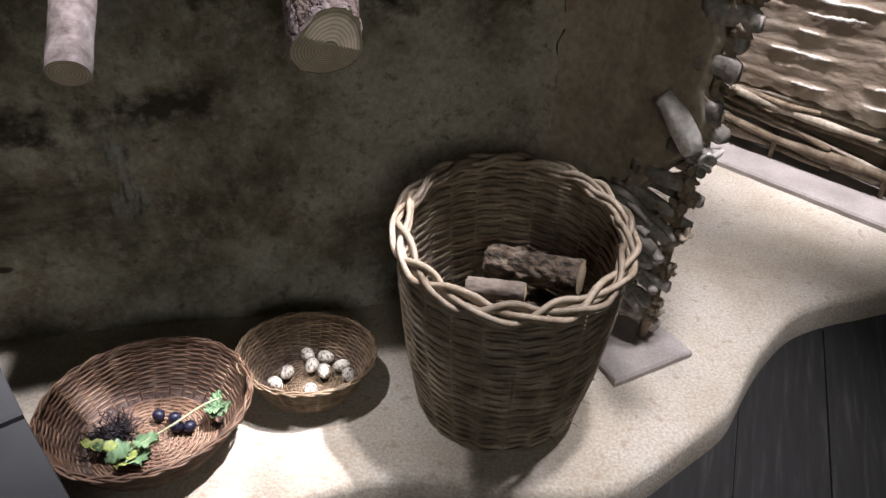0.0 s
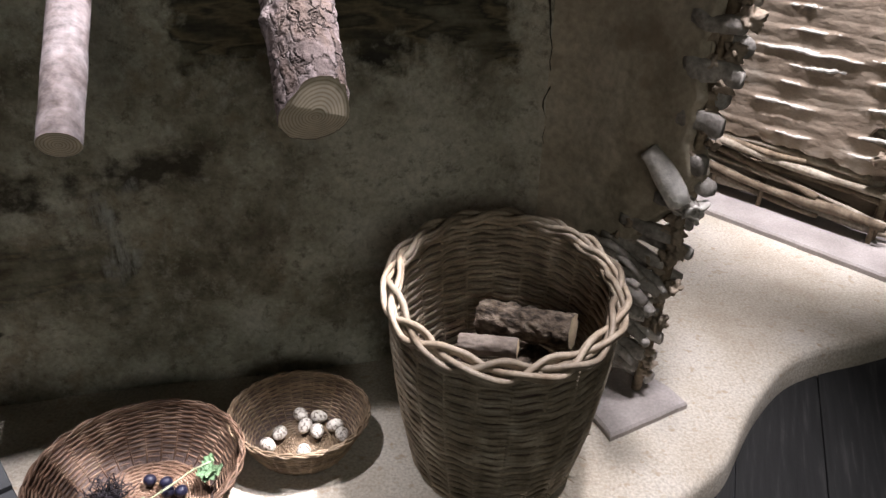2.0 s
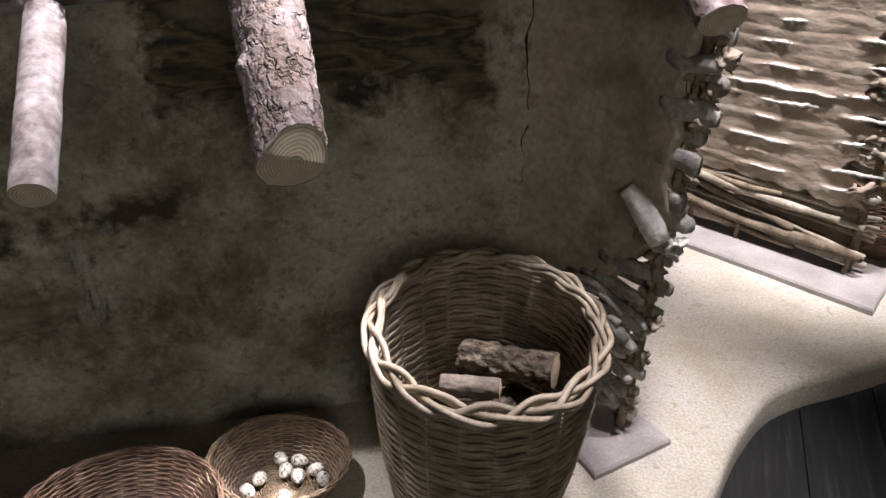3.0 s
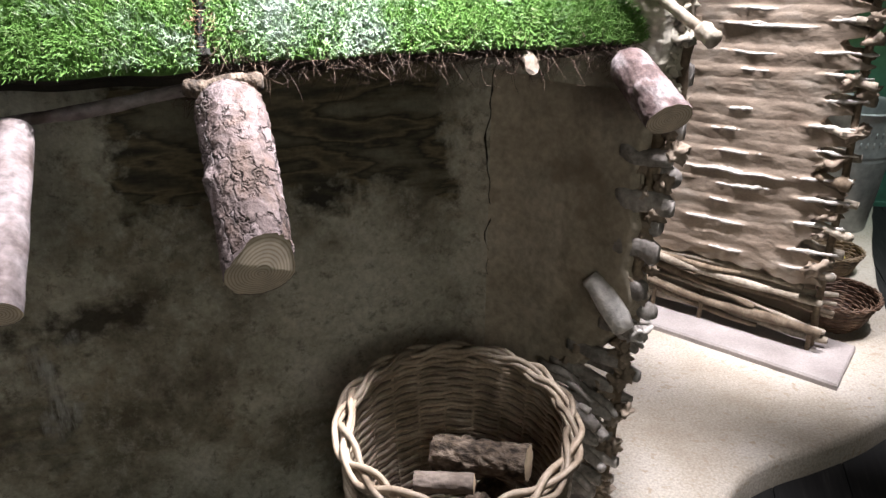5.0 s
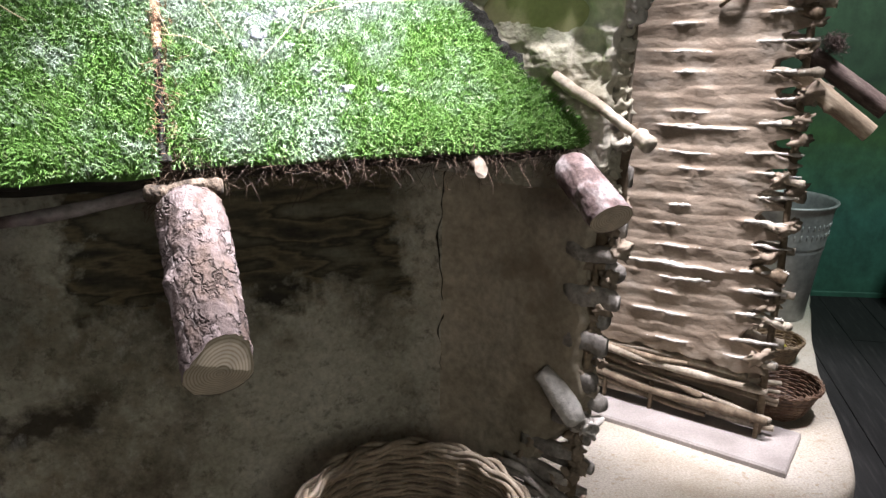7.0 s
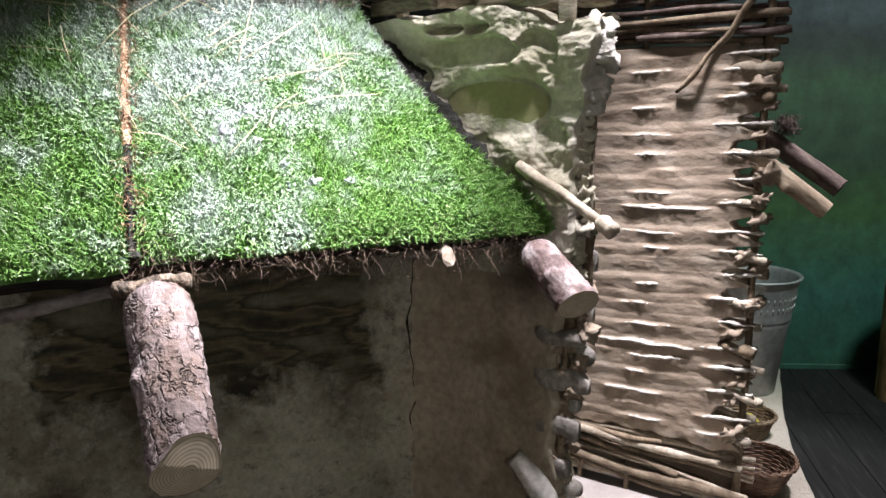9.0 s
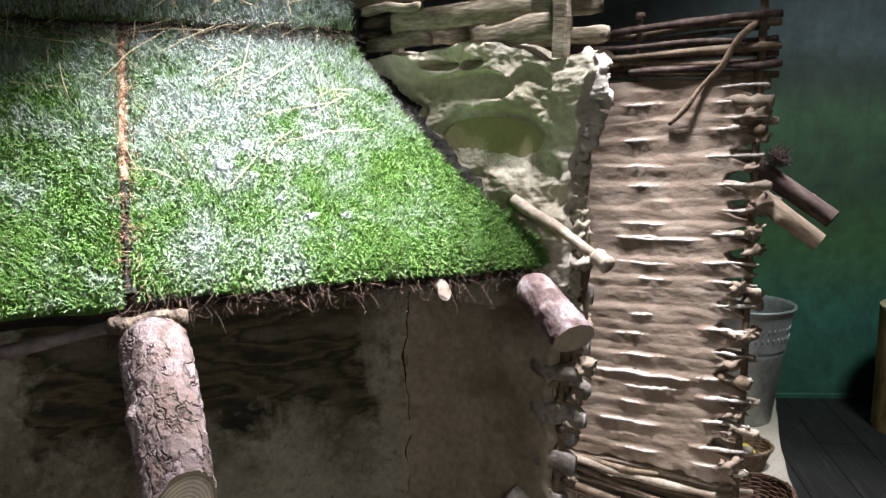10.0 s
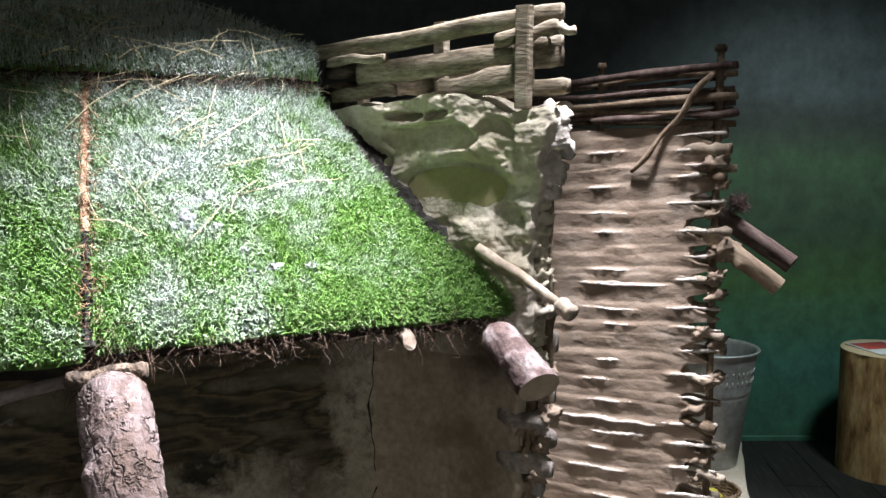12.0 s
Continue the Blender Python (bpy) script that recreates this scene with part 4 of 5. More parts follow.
    # bare rods at the top
    tops = [(-1.15, 2.0, 0.02, 2.055, 0.012), (-0.75, 2.025, 0.03, 2.075, 0.014), (-1.15, 1.965, 0.01, 2.0, 0.012), (-1.15, 1.93, 0.03, 1.975, 0.014), (-1.15, 1.90, 0.01, 1.935, 0.012), (-0.5, 1.885, 0.035, 1.915, 0.013), (-1.15, 1.87, 0.02, 1.885, 0.012), (-1.15, 1.985, -0.1, 1.99, 0.010), (-1.0, 1.945, 0.015, 1.955, 0.011), (-1.15, 1.915, -0.15, 1.925, 0.010), (-0.8, 2.01, -0.02, 2.03, 0.010)]
    for k, (a, z0, b, z1, r) in enumerate(tops):
        part("rod", rough_rod(at_c(a, z0, 0.016 if k % 2 else -0.024), at_c(b, z1, 0.016 if k % 2 else -0.024), r, r * 1.05, 8, 20, 0.010, 0.25, k + 61.5), M["dark_pole"] if k % 3 else M["rod"], panel)
    # bare rods at the foot, most of them sagging
    feet = [(-1.15, 0.36, -0.02, 0.31, 0.017), (-1.15, 0.33, 0.015, 0.245, 0.016), (-1.15, 0.29, 0.02, 0.28, 0.013), (-1.15, 0.255, 0.0, 0.20, 0.018), (-1.15, 0.22, -0.05, 0.165, 0.014), (-1.0, 0.19, 0.015, 0.16, 0.016),
            (-0.9, 0.345, -0.25, 0.24, 0.012), (-1.15, 0.20, -0.3, 0.30, 0.011), (-1.15, 0.375, -0.1, 0.35, 0.013), (-0.8, 0.30, 0.01, 0.20, 0.010), (-1.1, 0.24, -0.15, 0.23, 0.013), (-0.7, 0.16, 0.0, 0.185, 0.012),
            (-1.15, 0.31, -0.5, 0.21, 0.009), (-0.55, 0.27, 0.02, 0.33, 0.012)]
    for k in range(5):
        z0 = rng.uniform(0.15, 0.36)
        a = rng.uniform(-1.1, -0.5)
        feet.append((a, z0, min(0.02, a + rng.uniform(0.35, 0.9)), max(0.14, z0 - rng.uniform(-0.03, 0.12)), rng.uniform(0.009, 0.014)))
    for k, (a, z0, b, z1, r) in enumerate(feet):
        out = (0.02, -0.03, -0.005)[k % 3]
        part("rod", rough_rod(at_c(a, z0, out), at_c(b, z1, out), r * 1.05, r * 0.95, 9, 26, 0.014, 0.35, k + 21.5), M["dusty_rod"] if k % 4 < 2 else M["rod"], panel)
    for q in (-0.46, -0.66, -0.04):
        part("peg", rough_rod(at_c(q, 0.12, 0.028), at_c(q, 0.21, 0.022), 0.011, 0.010, 8, 5, 0.002, 0.1, q), M["rod"], panel)
    # brace leaning on the face
    part("brace", rough_rod(at_c(-0.05, 2.05, 0.035), at_c(-0.335, 1.70, 0.030), 0.012, 0.010, 8, 18, 0.012, 0.25, 4.2), M["rod"], panel, "crooked brace stick")
    return panel


def stone_slab(name, outline, z1, label, spot_group="stone slabs"):
    s = Shape()
    pts = []
    n = len(outline)
    for i in range(n):
        a, b = Vector(outline[i]), Vector(outline[(i + 1) % n])
        m = max(2, int((b - a).length / 0.05))
        d = (b - a).normalized()
        for k in range(m):
            p = a.lerp(b, k / m)
            w = 0.005 * n3(p.x, p.y, 1, 12)
            pts.append((p.x - d.y * w, p.y + d.x * w))
    s.slab(pts, 0.09, z1, 0.007)
    return tagged(part(name, s, M["slab"], smooth=False), label, "stone slab", spot_group)


eaves_wall()
cross_wall()
cross_wall_wattle()
far_panel()
stone_slab("stone_slab", [at_c(0.12, 0, 0.22)[:2], at_c(0.10, 0, -0.12)[:2], at_c(-1.25, 0, -0.14)[:2], at_c(-1.25, 0, 0.20)[:2], at_c(-0.5, 0, 0.20)[:2]], 0.124, "long pale stone slab under the wattle panel")
stone_slab("stone_slab", [(0.50, 1.60), (0.735, 1.73), (0.70, 1.80), (0.45, 2.10), (0.36, 1.97), (0.475, 1.66)], 0.122, "small pale stone slab under the broken wall end")


# ---- turf roof ----
def roof(a, up, lift=0.0):
    """A place on the roof: along the eaves from the cross wall, up the slope (level distance), and above it."""
    p = E0 + DA * a - NA * up
    nrm = Vector((NA.x, NA.y, 1.0)).normalized()
    return Vector((p.x, p.y, ZE + SLOPE * up)) + nrm * lift


def roof_right(up):
    """Where the turf ends beside the cross wall."""
    return stepped([(-0.05, 0.01), (0.0, -0.005), (0.13, -0.145), (0.29, -0.235), (0.445, -0.298), (0.50, -0.300), (0.55, -0.288), (0.615, -0.455), (0.67, -0.617), (0.8, -1.1)], up)


SEAM = 0.487
STRIP = -0.835


def strip_skew(up):
    """How far the coir strip drifts sideways towards the eaves."""
    return 0.04 * (1 - max(0.0, up) / SEAM)


def turf(name, a0, a1, u0, u1, lift, count, seed, parent, thick=0.034):
    """A sheet of turf with its blades."""
    rng = np.random.RandomState(seed)

    def right_of(up):
        return min(a1, roof_right(up)) if a1 > -0.3 else a1 - strip_skew(up)

    def left_of(up):
        return a0 - strip_skew(up) if name == "lower" else a0

    def surf(a, up, extra):
        edge = min(1, max(0, (up - u0) / 0.05))
        l = lift + 0.012 * n3(a * 3, up * 3, seed) + extra - 0.02 * (1 - edge) ** 2
        p = roof(a, up, l)
        return p

    s = Shape()
    s.grid(lambda u, v: tuple(surf(lerp(left_of(lerp(u0, u1, v)), right_of(lerp(u0, u1, v)), u), lerp(u0, u1, v) + 0.012 * n3(u * 6, seed, 1), 0.0)), 60, 40)
    sheet = part("turf_sheet", s, M["thatch"], parent)
    under = Shape()
    under.grid(lambda u, v: tuple(surf(lerp(left_of(lerp(u0, u1, v)), right_of(lerp(u0, u1, v)), u), lerp(u0, u1, v) + 0.012 * n3(u * 6, seed, 1), -thick + 0.002)), 60, 20)
    lip = []
    for i in range(61):
        u = i / 60
        a = lerp(left_of(u0), right_of(u0), u)
        lip.append((a, u0 + 0.012 * n3(u * 6, seed, 1)))
    verts = [tuple(surf(a, up, 0.0)) for a, up in lip] + [tuple(surf(a, up + 0.008, -thick - 0.012 * abs(n3(a * 20, 1, 1)))) for a, up in lip]
    under.add(verts, [(i, 61 + i, 62 + i, i + 1) for i in range(60)])
    part("turf_underside", under, M["soil"], sheet)
    verts, faces = [], []
    up_dir = Vector((-NA.x, -NA.y, SLOPE)).normalized()
    nrm = Vector((NA.x, NA.y, 1.0)).normalized()
    side = Vector((DA.x, DA.y, 0))
    for i in range(count):
        up = u0 + (u1 - u0) * rng.rand()
        r = right_of(up)
        a = a0 - 0.04 + (a1 - a0 + 0.04) * rng.rand()
        if a > r or a < left_of(up):
            continue
        base = surf(a, up, -0.002)
        clump = n3(a * 30, up * 30, seed)
        h = 0.021 + 0.016 * rng.rand() + 0.008 * clump
        th = rng.rand() * 6.283
        lean = (side * math.cos(th) + up_dir * math.sin(th)) * (0.25 + 0.6 * rng.rand()) - up_dir * (0.25 + 0.5 * n3(a * 9, up * 9, 4.4))
        tip = base + (nrm + lean * 0.85).normalized() * h
        mid = base + (nrm + lean * 0.35).normalized() * h * 0.55
        w = (side * math.sin(th) - up_dir * math.cos(th)) * (0.0009 + 0.0007 * rng.rand())
        k = len(verts)
        verts += [base - w, base + w, mid + w * 0.9, mid - w * 0.9, tip]
        faces += [(k, k + 1, k + 2, k + 3), (k + 3, k + 2, k + 4)]
    me = bpy.data.meshes.new("grass")
    me.from_pydata([tuple(v) for v in verts], [], faces)
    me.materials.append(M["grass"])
    g = new("grass", me)
    g.parent = sheet
    tagged(g, "dense short green artificial grass blades", kind="stuff")
    return sheet


turf_roof = thing("turf_roof", "sloping roof of bright green turf sheets over the hut", "turf roof")
turf("lower", STRIP + 0.008, 0.0, -0.03, SEAM, 0.035, 82000, 3, turf_roof)
turf("left", -1.65, STRIP - 0.012, -0.045, SEAM, 0.040, 60000, 4, turf_roof)
turf("upper", -1.75, -0.27, SEAM - 0.012, 0.80, 0.085, 42000, 6, turf_roof, thick=0.05)


def fibres(path, count, spread, length, seed, mat, radius=0.0009, hang=0.0):
    rng = random.Random(seed)
    s = Shape()
    for _ in range(count):
        t = rng.random() * (len(path) - 1)
        i = int(t)
        p = Vector(path[i]).lerp(Vector(path[min(i + 1, len(path) - 1)]), t - i) + Vector([rng.gauss(0, spread) for _ in range(3)])
        d = Vector([rng.gauss(0, 1) for _ in range(3)]).normalized() * length * rng.uniform(0.4, 1.2)
        d.z -= hang * rng.random()
        c = Vector([rng.gauss(0, 1) for _ in range(3)]) * length * 0.25
        s.tube([p, p + d * 0.35 + c * 0.6, p + d * 0.7 + c, p + d], [radius, radius, radius * 0.8, radius * 0.5], 3)
    return s


def roof_details():
    # hidden boards and battens under the turf
    s = Shape()
    s.grid(lambda u, v: tuple(roof(lerp(-1.7, -0.06 - 0.25 * v, u), lerp(0.01, 0.42, v), -0.006)), 8, 6)
    s.grid(lambda u, v: tuple(roof(lerp(-0.06 - 0.25 * v, -1.7, u), lerp(0.01, 0.42, v), -0.024)), 8, 6)
    part("roof_board", s, M["soil"], turf_roof)
    s = Shape().grid(lambda u, v: tuple(roof(lerp(-1.75, roof_right(lerp(0.42, 0.79, v)) - 0.02, u), lerp(0.42, 0.79, v), 0.005)), 8, 20)
    part("roof_board", s, M["soil"], turf_roof)
    part("batten", rough_rod((-0.95, 1.385, 1.276), (-0.25, 1.515, 1.368), 0.012, 0.012, 8, 30, 0.003, 0.15, 5.5), M["birch"], turf_roof, "grey bark-covered batten under the eaves")
    part("batten", rough_rod((-0.298, 1.474, 1.372), (-0.165, 1.474, 1.384), 0.014, 0.016, 12, 16, 0.004, 0.15, 6.5), M["oak_bark"], turf_roof, "short bark-covered batten over the log")
    part("eaves_board", flat_rod(roof(STRIP + 0.1, 0.10, -0.085), roof(-0.1, 0.08, -0.075), 0.02, 0.05, 4.4, 12, 0.002), M["split_wood"], turf_roof)
    part("eaves_board", flat_rod(roof(-0.26, 0.16, -0.07), roof(0.0, -0.01, -0.025), 0.02, 0.02, 5.4, 12, 0.002), M["split_wood"], turf_roof)
    # coir strip between the sheets
    s = Shape()

    def strip(u, v):
        up = lerp(-0.03, SEAM + 0.01, v)
        wide = 0.012 + 0.010 * n3(up * 14, 2.2, 0) + 0.007 * n3(up * 40, 6.2, 0)
        a = STRIP - 0.004 - strip_skew(up) + 0.008 * n3(up * 6, 1.2, 0) + lerp(-wide, wide, u)
        return tuple(roof(a, up, 0.034 + 0.010 * math.sin(math.pi * u) + 0.010 * fbm(a * 60, up * 60, 0)))

    s.grid(lambda u, v: strip(u, lerp(0.36, 1.0, v)), 8, 60)
    part("coir_strip", s, M["coir"], turf_roof, "orange-brown coir strip between turf sheets")
    s = Shape().grid(lambda u, v: strip(u, lerp(0.0, 0.36, v)), 8, 40)
    part("coir_strip", s, M["edge"], turf_roof, "coir strip end caked with grey dust")
    edge = [roof(lerp(-0.82, -0.03, i / 30), -0.035, 0.012) for i in range(31)]
    part("root_fringe", fibres(edge, 620, 0.010, 0.042, 2, M["root"], 0.0007, hang=0.03), M["root"], turf_roof, "brown root fibres hanging at the eaves")
    knot = [roof(STRIP - 0.045 + 0.012 * i, lerp(-0.05, 0.0, i / 4), lerp(-0.02, 0.01, i / 4)) for i in range(5)]
    part("root_fringe", fibres(knot, 520, 0.018, 0.055, 7, M["root"], 0.0008, hang=0.05), M["root"], turf_roof, "tangle of coir fibres over the log")
    line = [roof(STRIP - strip_skew(lerp(0.0, SEAM, i / 10)), lerp(0.0, SEAM, i / 10), 0.04) for i in range(11)]
    part("root_fringe", fibres(line, 520, 0.012, 0.035, 8, M["coir"]), M["coir"], turf_roof)
    seam = [roof(lerp(-1.6, -0.3, i / 30), SEAM - 0.022, 0.06) for i in range(31)]
    part("root_fringe", fibres(seam, 1300, 0.012, 0.03, 9, M["root"]), M["root"], turf_roof, "brown fibre edge of the upper turf sheet")
    side = [roof(roof_right(lerp(0, SEAM, i / 20)) + 0.01, lerp(0.0, SEAM, i / 20), 0.015) for i in range(21)]
    # turf edge whose dark colour includes the shadow of the gable wall
    s = Shape()
    s.grid(lambda u, v: tuple(roof(roof_right(lerp(-0.03, SEAM, v)) + lerp(-0.004, 0.095, u), lerp(-0.03, SEAM, v), 0.030 + 0.016 * fbm(u * 3, v * 26, 2))), 10, 110)
    part("turf_edge", s, M["edge"], turf_roof, "crumbling turf edge, darkened for the gable wall's shadow")
    # clods of pale dust caught in the grass
    rng = random.Random(31)
    for a, up, r in ((-0.67, 0.17, 0.020), (-0.62, 0.155, 0.011), (-0.69, 0.215, 0.010), (-0.61, 0.215, 0.016), (-0.645, 0.205, 0.010), (-0.52, 0.075, 0.013), (-0.565, 0.07, 0.010), (-0.44, 0.075, 0.008), (-0.57, 0.11, 0.009), (-0.70, 0.16, 0.008),):
        seed = rng.uniform(0, 40)

        def clod(u, v):
            th, ph = 2 * math.pi * u, math.pi * v
            x, y, w = math.cos(th) * math.sin(ph), math.sin(th) * math.sin(ph), math.cos(ph)
            k = r * (0.75 + 1.3 * fbm(x * 1.3 + seed, y * 1.3, w * 1.3, 5))
            return tuple(roof(a + x * k * 1.2, up + y * k * 0.7, 0.048 + w * k * 0.4))

        part("dust_clod", Shape().grid(clod, 18, 10, wrap=True), M["dust"], turf_roof, "pale grey dust clod")
    # straws
    rng = random.Random(21)
    for k in range(150):
        a, up = rng.uniform(-1.4, -0.35), rng.choice((rng.uniform(0.42, 0.64), rng.uniform(0.42, 0.66), rng.uniform(0.30, 0.62), rng.uniform(0.1, 0.5)))
        if a > roof_right(up) - 0.05:
            continue
        th, ln = rng.uniform(0, math.pi), rng.choice((rng.uniform(0.05, 0.15), rng.uniform(0.1, 0.26)))
        lift = 0.062 if up < SEAM - 0.02 else 0.108
        a1, u1 = a + math.cos(th) * ln, up + math.sin(th) * ln * 0.7
        if a1 > roof_right(u1) or u1 > 0.7:
            continue
        p, q = roof(a, up, lift), roof(a1, u1, lift + rng.uniform(-0.002, 0.02))
        m = p.lerp(q, 0.5) + Vector((rng.gauss(0, 0.007), rng.gauss(0, 0.007), rng.uniform(0.0, 0.012)))
        straw = part("straw", Shape().tube([p, p.lerp(m, 0.6), m, m.lerp(q, 0.6), q], [0.0011, 0.0011, 0.0010, 0.0009, 0.0006], 4), M["straw"])
        tagged(straw, "dry yellow straw lying on the turf roof", "straw", "loose straws on the roof")


roof_details()


# ---- logs and poles of the hut ----
def log(name, p, q, r0, r1, bark, label, seed, plates=0.0, group="projecting roof logs", knots=(), cut=None, facet=None):
    """A round log from p to q with its bark and a sawn end at q."""
    base = thing(name, label, "log", along(p, q), group)
    length = (Vector(q) - Vector(p)).length
    s = Shape()
    turn = along(p, q).to_3x3().transposed()
    up, across = turn @ Vector((0, 0, 1)), turn @ Vector((1, 0, 0))
    toward = Vector((up.x, up.y)).normalized() + 0.55 * Vector((across.x, across.y))
    toward.normalize()

    def sawn(x, y):
        """How far the cut is trimmed back there: a slanting cut, and a second one across its upper corner."""
        if not facet:
            return 0.0
        d = Vector((x, y)).dot(toward)
        return -facet[0] * d - facet[1] * max(0.0, d - facet[2] * r1)

    n, steps = (72, max(16, int(length / 0.0055))) if plates else (28, 26)

    def skin(u, v):
        th, z = 2 * math.pi * u, length * v
        r = lerp(r0, r1, v) * (1 if z > 0.05 or not plates else math.sqrt(max(0.02, 1 - ((0.05 - z) / 0.05) ** 2))) * (1 + 0.05 * n3(math.cos(th) * 1.5, math.sin(th) * 1.5, z * 6 + seed))
        x, y = math.cos(th), math.sin(th)
        if plates:
            w = Vector((x * r, y * r, z * 0.5)) * 38 + Vector((n3(x * r, y * r, z, 30), n3(z, x * r, y * r, 30), n3(y * r, z, x * r, 30))) * 1.5
            d, _ = noise.voronoi(w + Vector((seed, 0, 0)))
            r += plates * (min(1, (d[1] - d[0]) * 2.4) - 0.6) + plates * 0.6 * n3(x * r, y * r, z, 90)
        else:
            r *= 1 + 0.05 * n3(x * 2, y * 2, z * 14 + seed) + 0.025 * n3(x * 5, y * 5, z * 50 + seed)
        for kz, kth, kr in knots:
            dd = ((z - kz) / 0.016) ** 2 + (math.atan2(math.sin(th - kth), math.cos(th - kth)) * r / 0.016) ** 2
            r += kr * math.exp(-dd)
        return (x * r, y * r, z + sawn(x * r, y * r) * max(0.0, (v - 0.7) / 0.3))

    s.grid(skin, n, steps, wrap=True)
    part("bark", s, bark, base)
    e = Shape()
    rim = [skin(j / n, 1.0) for j in range(n)]
    rings = (1.0, 0.97, 0.9, 0.78, 0.66, 0.54, 0.42, 0.3, 0.18, 0.08)
    verts = [(x * f, y * f, length - 0.001 + 0.001 * (1 - f) + sawn(x * f, y * f)) for f in rings for x, y, _ in rim] + [(0, 0, length + sawn(0, 0))]
    m = len(rings)
    faces = [(k * n + j, k * n + (j + 1) % n, (k + 1) * n + (j + 1) % n, (k + 1) * n + j) for k in range(m - 1) for j in range(n)] + [((m - 1) * n + j, (m - 1) * n + (j + 1) % n, m * n) for j in range(n)]
    e.add(verts, faces)
    part("sawn_end", e, cut or M["end"], base, "sawn end with growth rings", smooth=False)
    return base


log("log", (-0.226, 1.469, 1.370), (-0.155, 1.186, 1.149), 0.059, 0.0565, M["bark"], "thick pine log with flaking bark projecting under the eaves", 2.0, 0.0030, knots=((0.20, 1.2, 0.011), (0.15, 3.6, 0.008)), facet=(0.11, 0.68, 0.20))
log("log", (-0.580, 1.447, 1.309), (-0.531, 1.151, 1.113), 0.033, 0.033, M["birch"], "slim pale-barked log projecting under the eaves", 5.0)
log("log", (0.522, 1.655, 1.388), (0.570, 1.480, 1.300), 0.040, 0.043, M["pink_bark"], "short stout log with reddish bark beside the wall end", 8.0, 0.0018, knots=((0.05, 4.0, 0.008), (0.13, 1.0, 0.007)), facet=(-0.25, 0.0, 0.0))
log("log", (0.312, 1.80, 1.405), (0.334, 1.60, 1.379), 0.019, 0.016, M["whittled"], "small pale whittled peg under the turf eaves", 9.0, cut=M["whittled"], facet=(0.3, 0.9, -0.5))
log("log", (1.64, 2.66, 1.49), (1.852, 2.517, 1.30), 0.036, 0.034, M["peeled"], "pale stripped pole projecting behind the wattle panel", 12.0, knots=((0.16, 2.2, 0.02),), cut=M["cut"])
log("log", (1.75, 2.985, 1.615), (2.034, 2.698, 1.353), 0.038, 0.037, M["dark_pole"], "dark-barked pole projecting behind the wattle panel", 14.0, cut=M["dark_pole"])
pole = thing("pole", "pale stick lying along the turf edge with a knobbed end", "stick")
part("shaft", rough_rod((0.515, 1.735, 1.555), (0.652, 1.565, 1.447), 0.013, 0.011, 9, 12, 0.003, 0.15, 2.7), M["dusty_rod"], pole)
part("knob", rough_rod((0.646, 1.575, 1.453), (0.664, 1.545, 1.432), 0.019, 0.021, 10, 4, 0.001, 0.2, 4.7), M["dusty_rod"], pole)
TUFT = (1.86, 2.83, 1.59)
moss = thing("turf_tuft", "small mossy turf tuft above the projecting poles", "turf")
part("tuft", fibres([TUFT, (TUFT[0] + 0.04, TUFT[1] - 0.01, TUFT[2] - 0.02)], 420, 0.014, 0.026, 33, M["leaf"], 0.0012), M["dark_pole"], moss)


# ---- baskets ----
def basket_walls(base, r0, r1, height, rows, stakes, rod, mat, profile, squash=1.0, seed=1.0, gap=1.0, sway=0.85):
    """Woven side: rods pass in front of and behind the stakes, turn about from row to row."""
    s = Shape()
    for k in range(rows):
        v = (k + 0.5) / rows
        z = height * v
        pts = []
        steps = stakes * 4
        for i in range(steps):
            th = 2 * math.pi * i / steps
            swing = math.cos(stakes / 2 * th + math.pi * k)
            r = profile(v) + rod * sway * swing
            lift = 0.5 * rod * n3(th * 3, k * 1.7, seed) + 0.4 * rod * math.sin(th * stakes + k * 0.2)
            pts.append((r * math.cos(th), r * math.sin(th) * squash, z + lift))
        s.tube(pts, [rod * gap * (1 + 0.18 * n3(i * 0.3, k * 3.1, seed)) for i in range(steps)], 5, closed=True)
    part("weave", s, mat, base)
    for j in range(stakes):
        th = 2 * math.pi * (j + 0.5) / stakes
        st = Shape().tube([(profile(v) * math.cos(th), profile(v) * math.sin(th) * squash, height * v) for v in (0.0, 0.25, 0.5, 0.75, 1.0)], rod * 0.8, 5)
        part("stake", st, mat, base)


def basket_floor(base, r, mat, rod, z, squash=1.0, seed=2.0):
    s = Shape()
    spokes = 9
    turns = int(r / (rod * 2.0))
    pts = []
    for k in range(turns * 40):
        th = 2 * math.pi * k / 40
        rr = r * k / (turns * 40)
        pts.append((rr * math.cos(th), rr * math.sin(th) * squash, z + rod * 0.9 * math.cos(spokes * th + math.pi * int(k / 40))))
    s.tube(pts, rod, 5)
    for j in range(spokes):
        th = math.pi * j / spokes
        spoke = Shape().tube([(-r * math.cos(th), -r * math.sin(th) * squash, z), (r * math.cos(th), r * math.sin(th) * squash, z)], rod * 1.1, 5)
        part("spoke", spoke, mat, base)
    part("woven_base", s, mat, base)
    solid = Shape().grid(lambda u, v: (r * v * math.cos(2 * math.pi * u), r * v * squash * math.sin(2 * math.pi * u), z - rod * 1.6), 40, 3, wrap=True)
    part("base_backing", solid, mat, base)


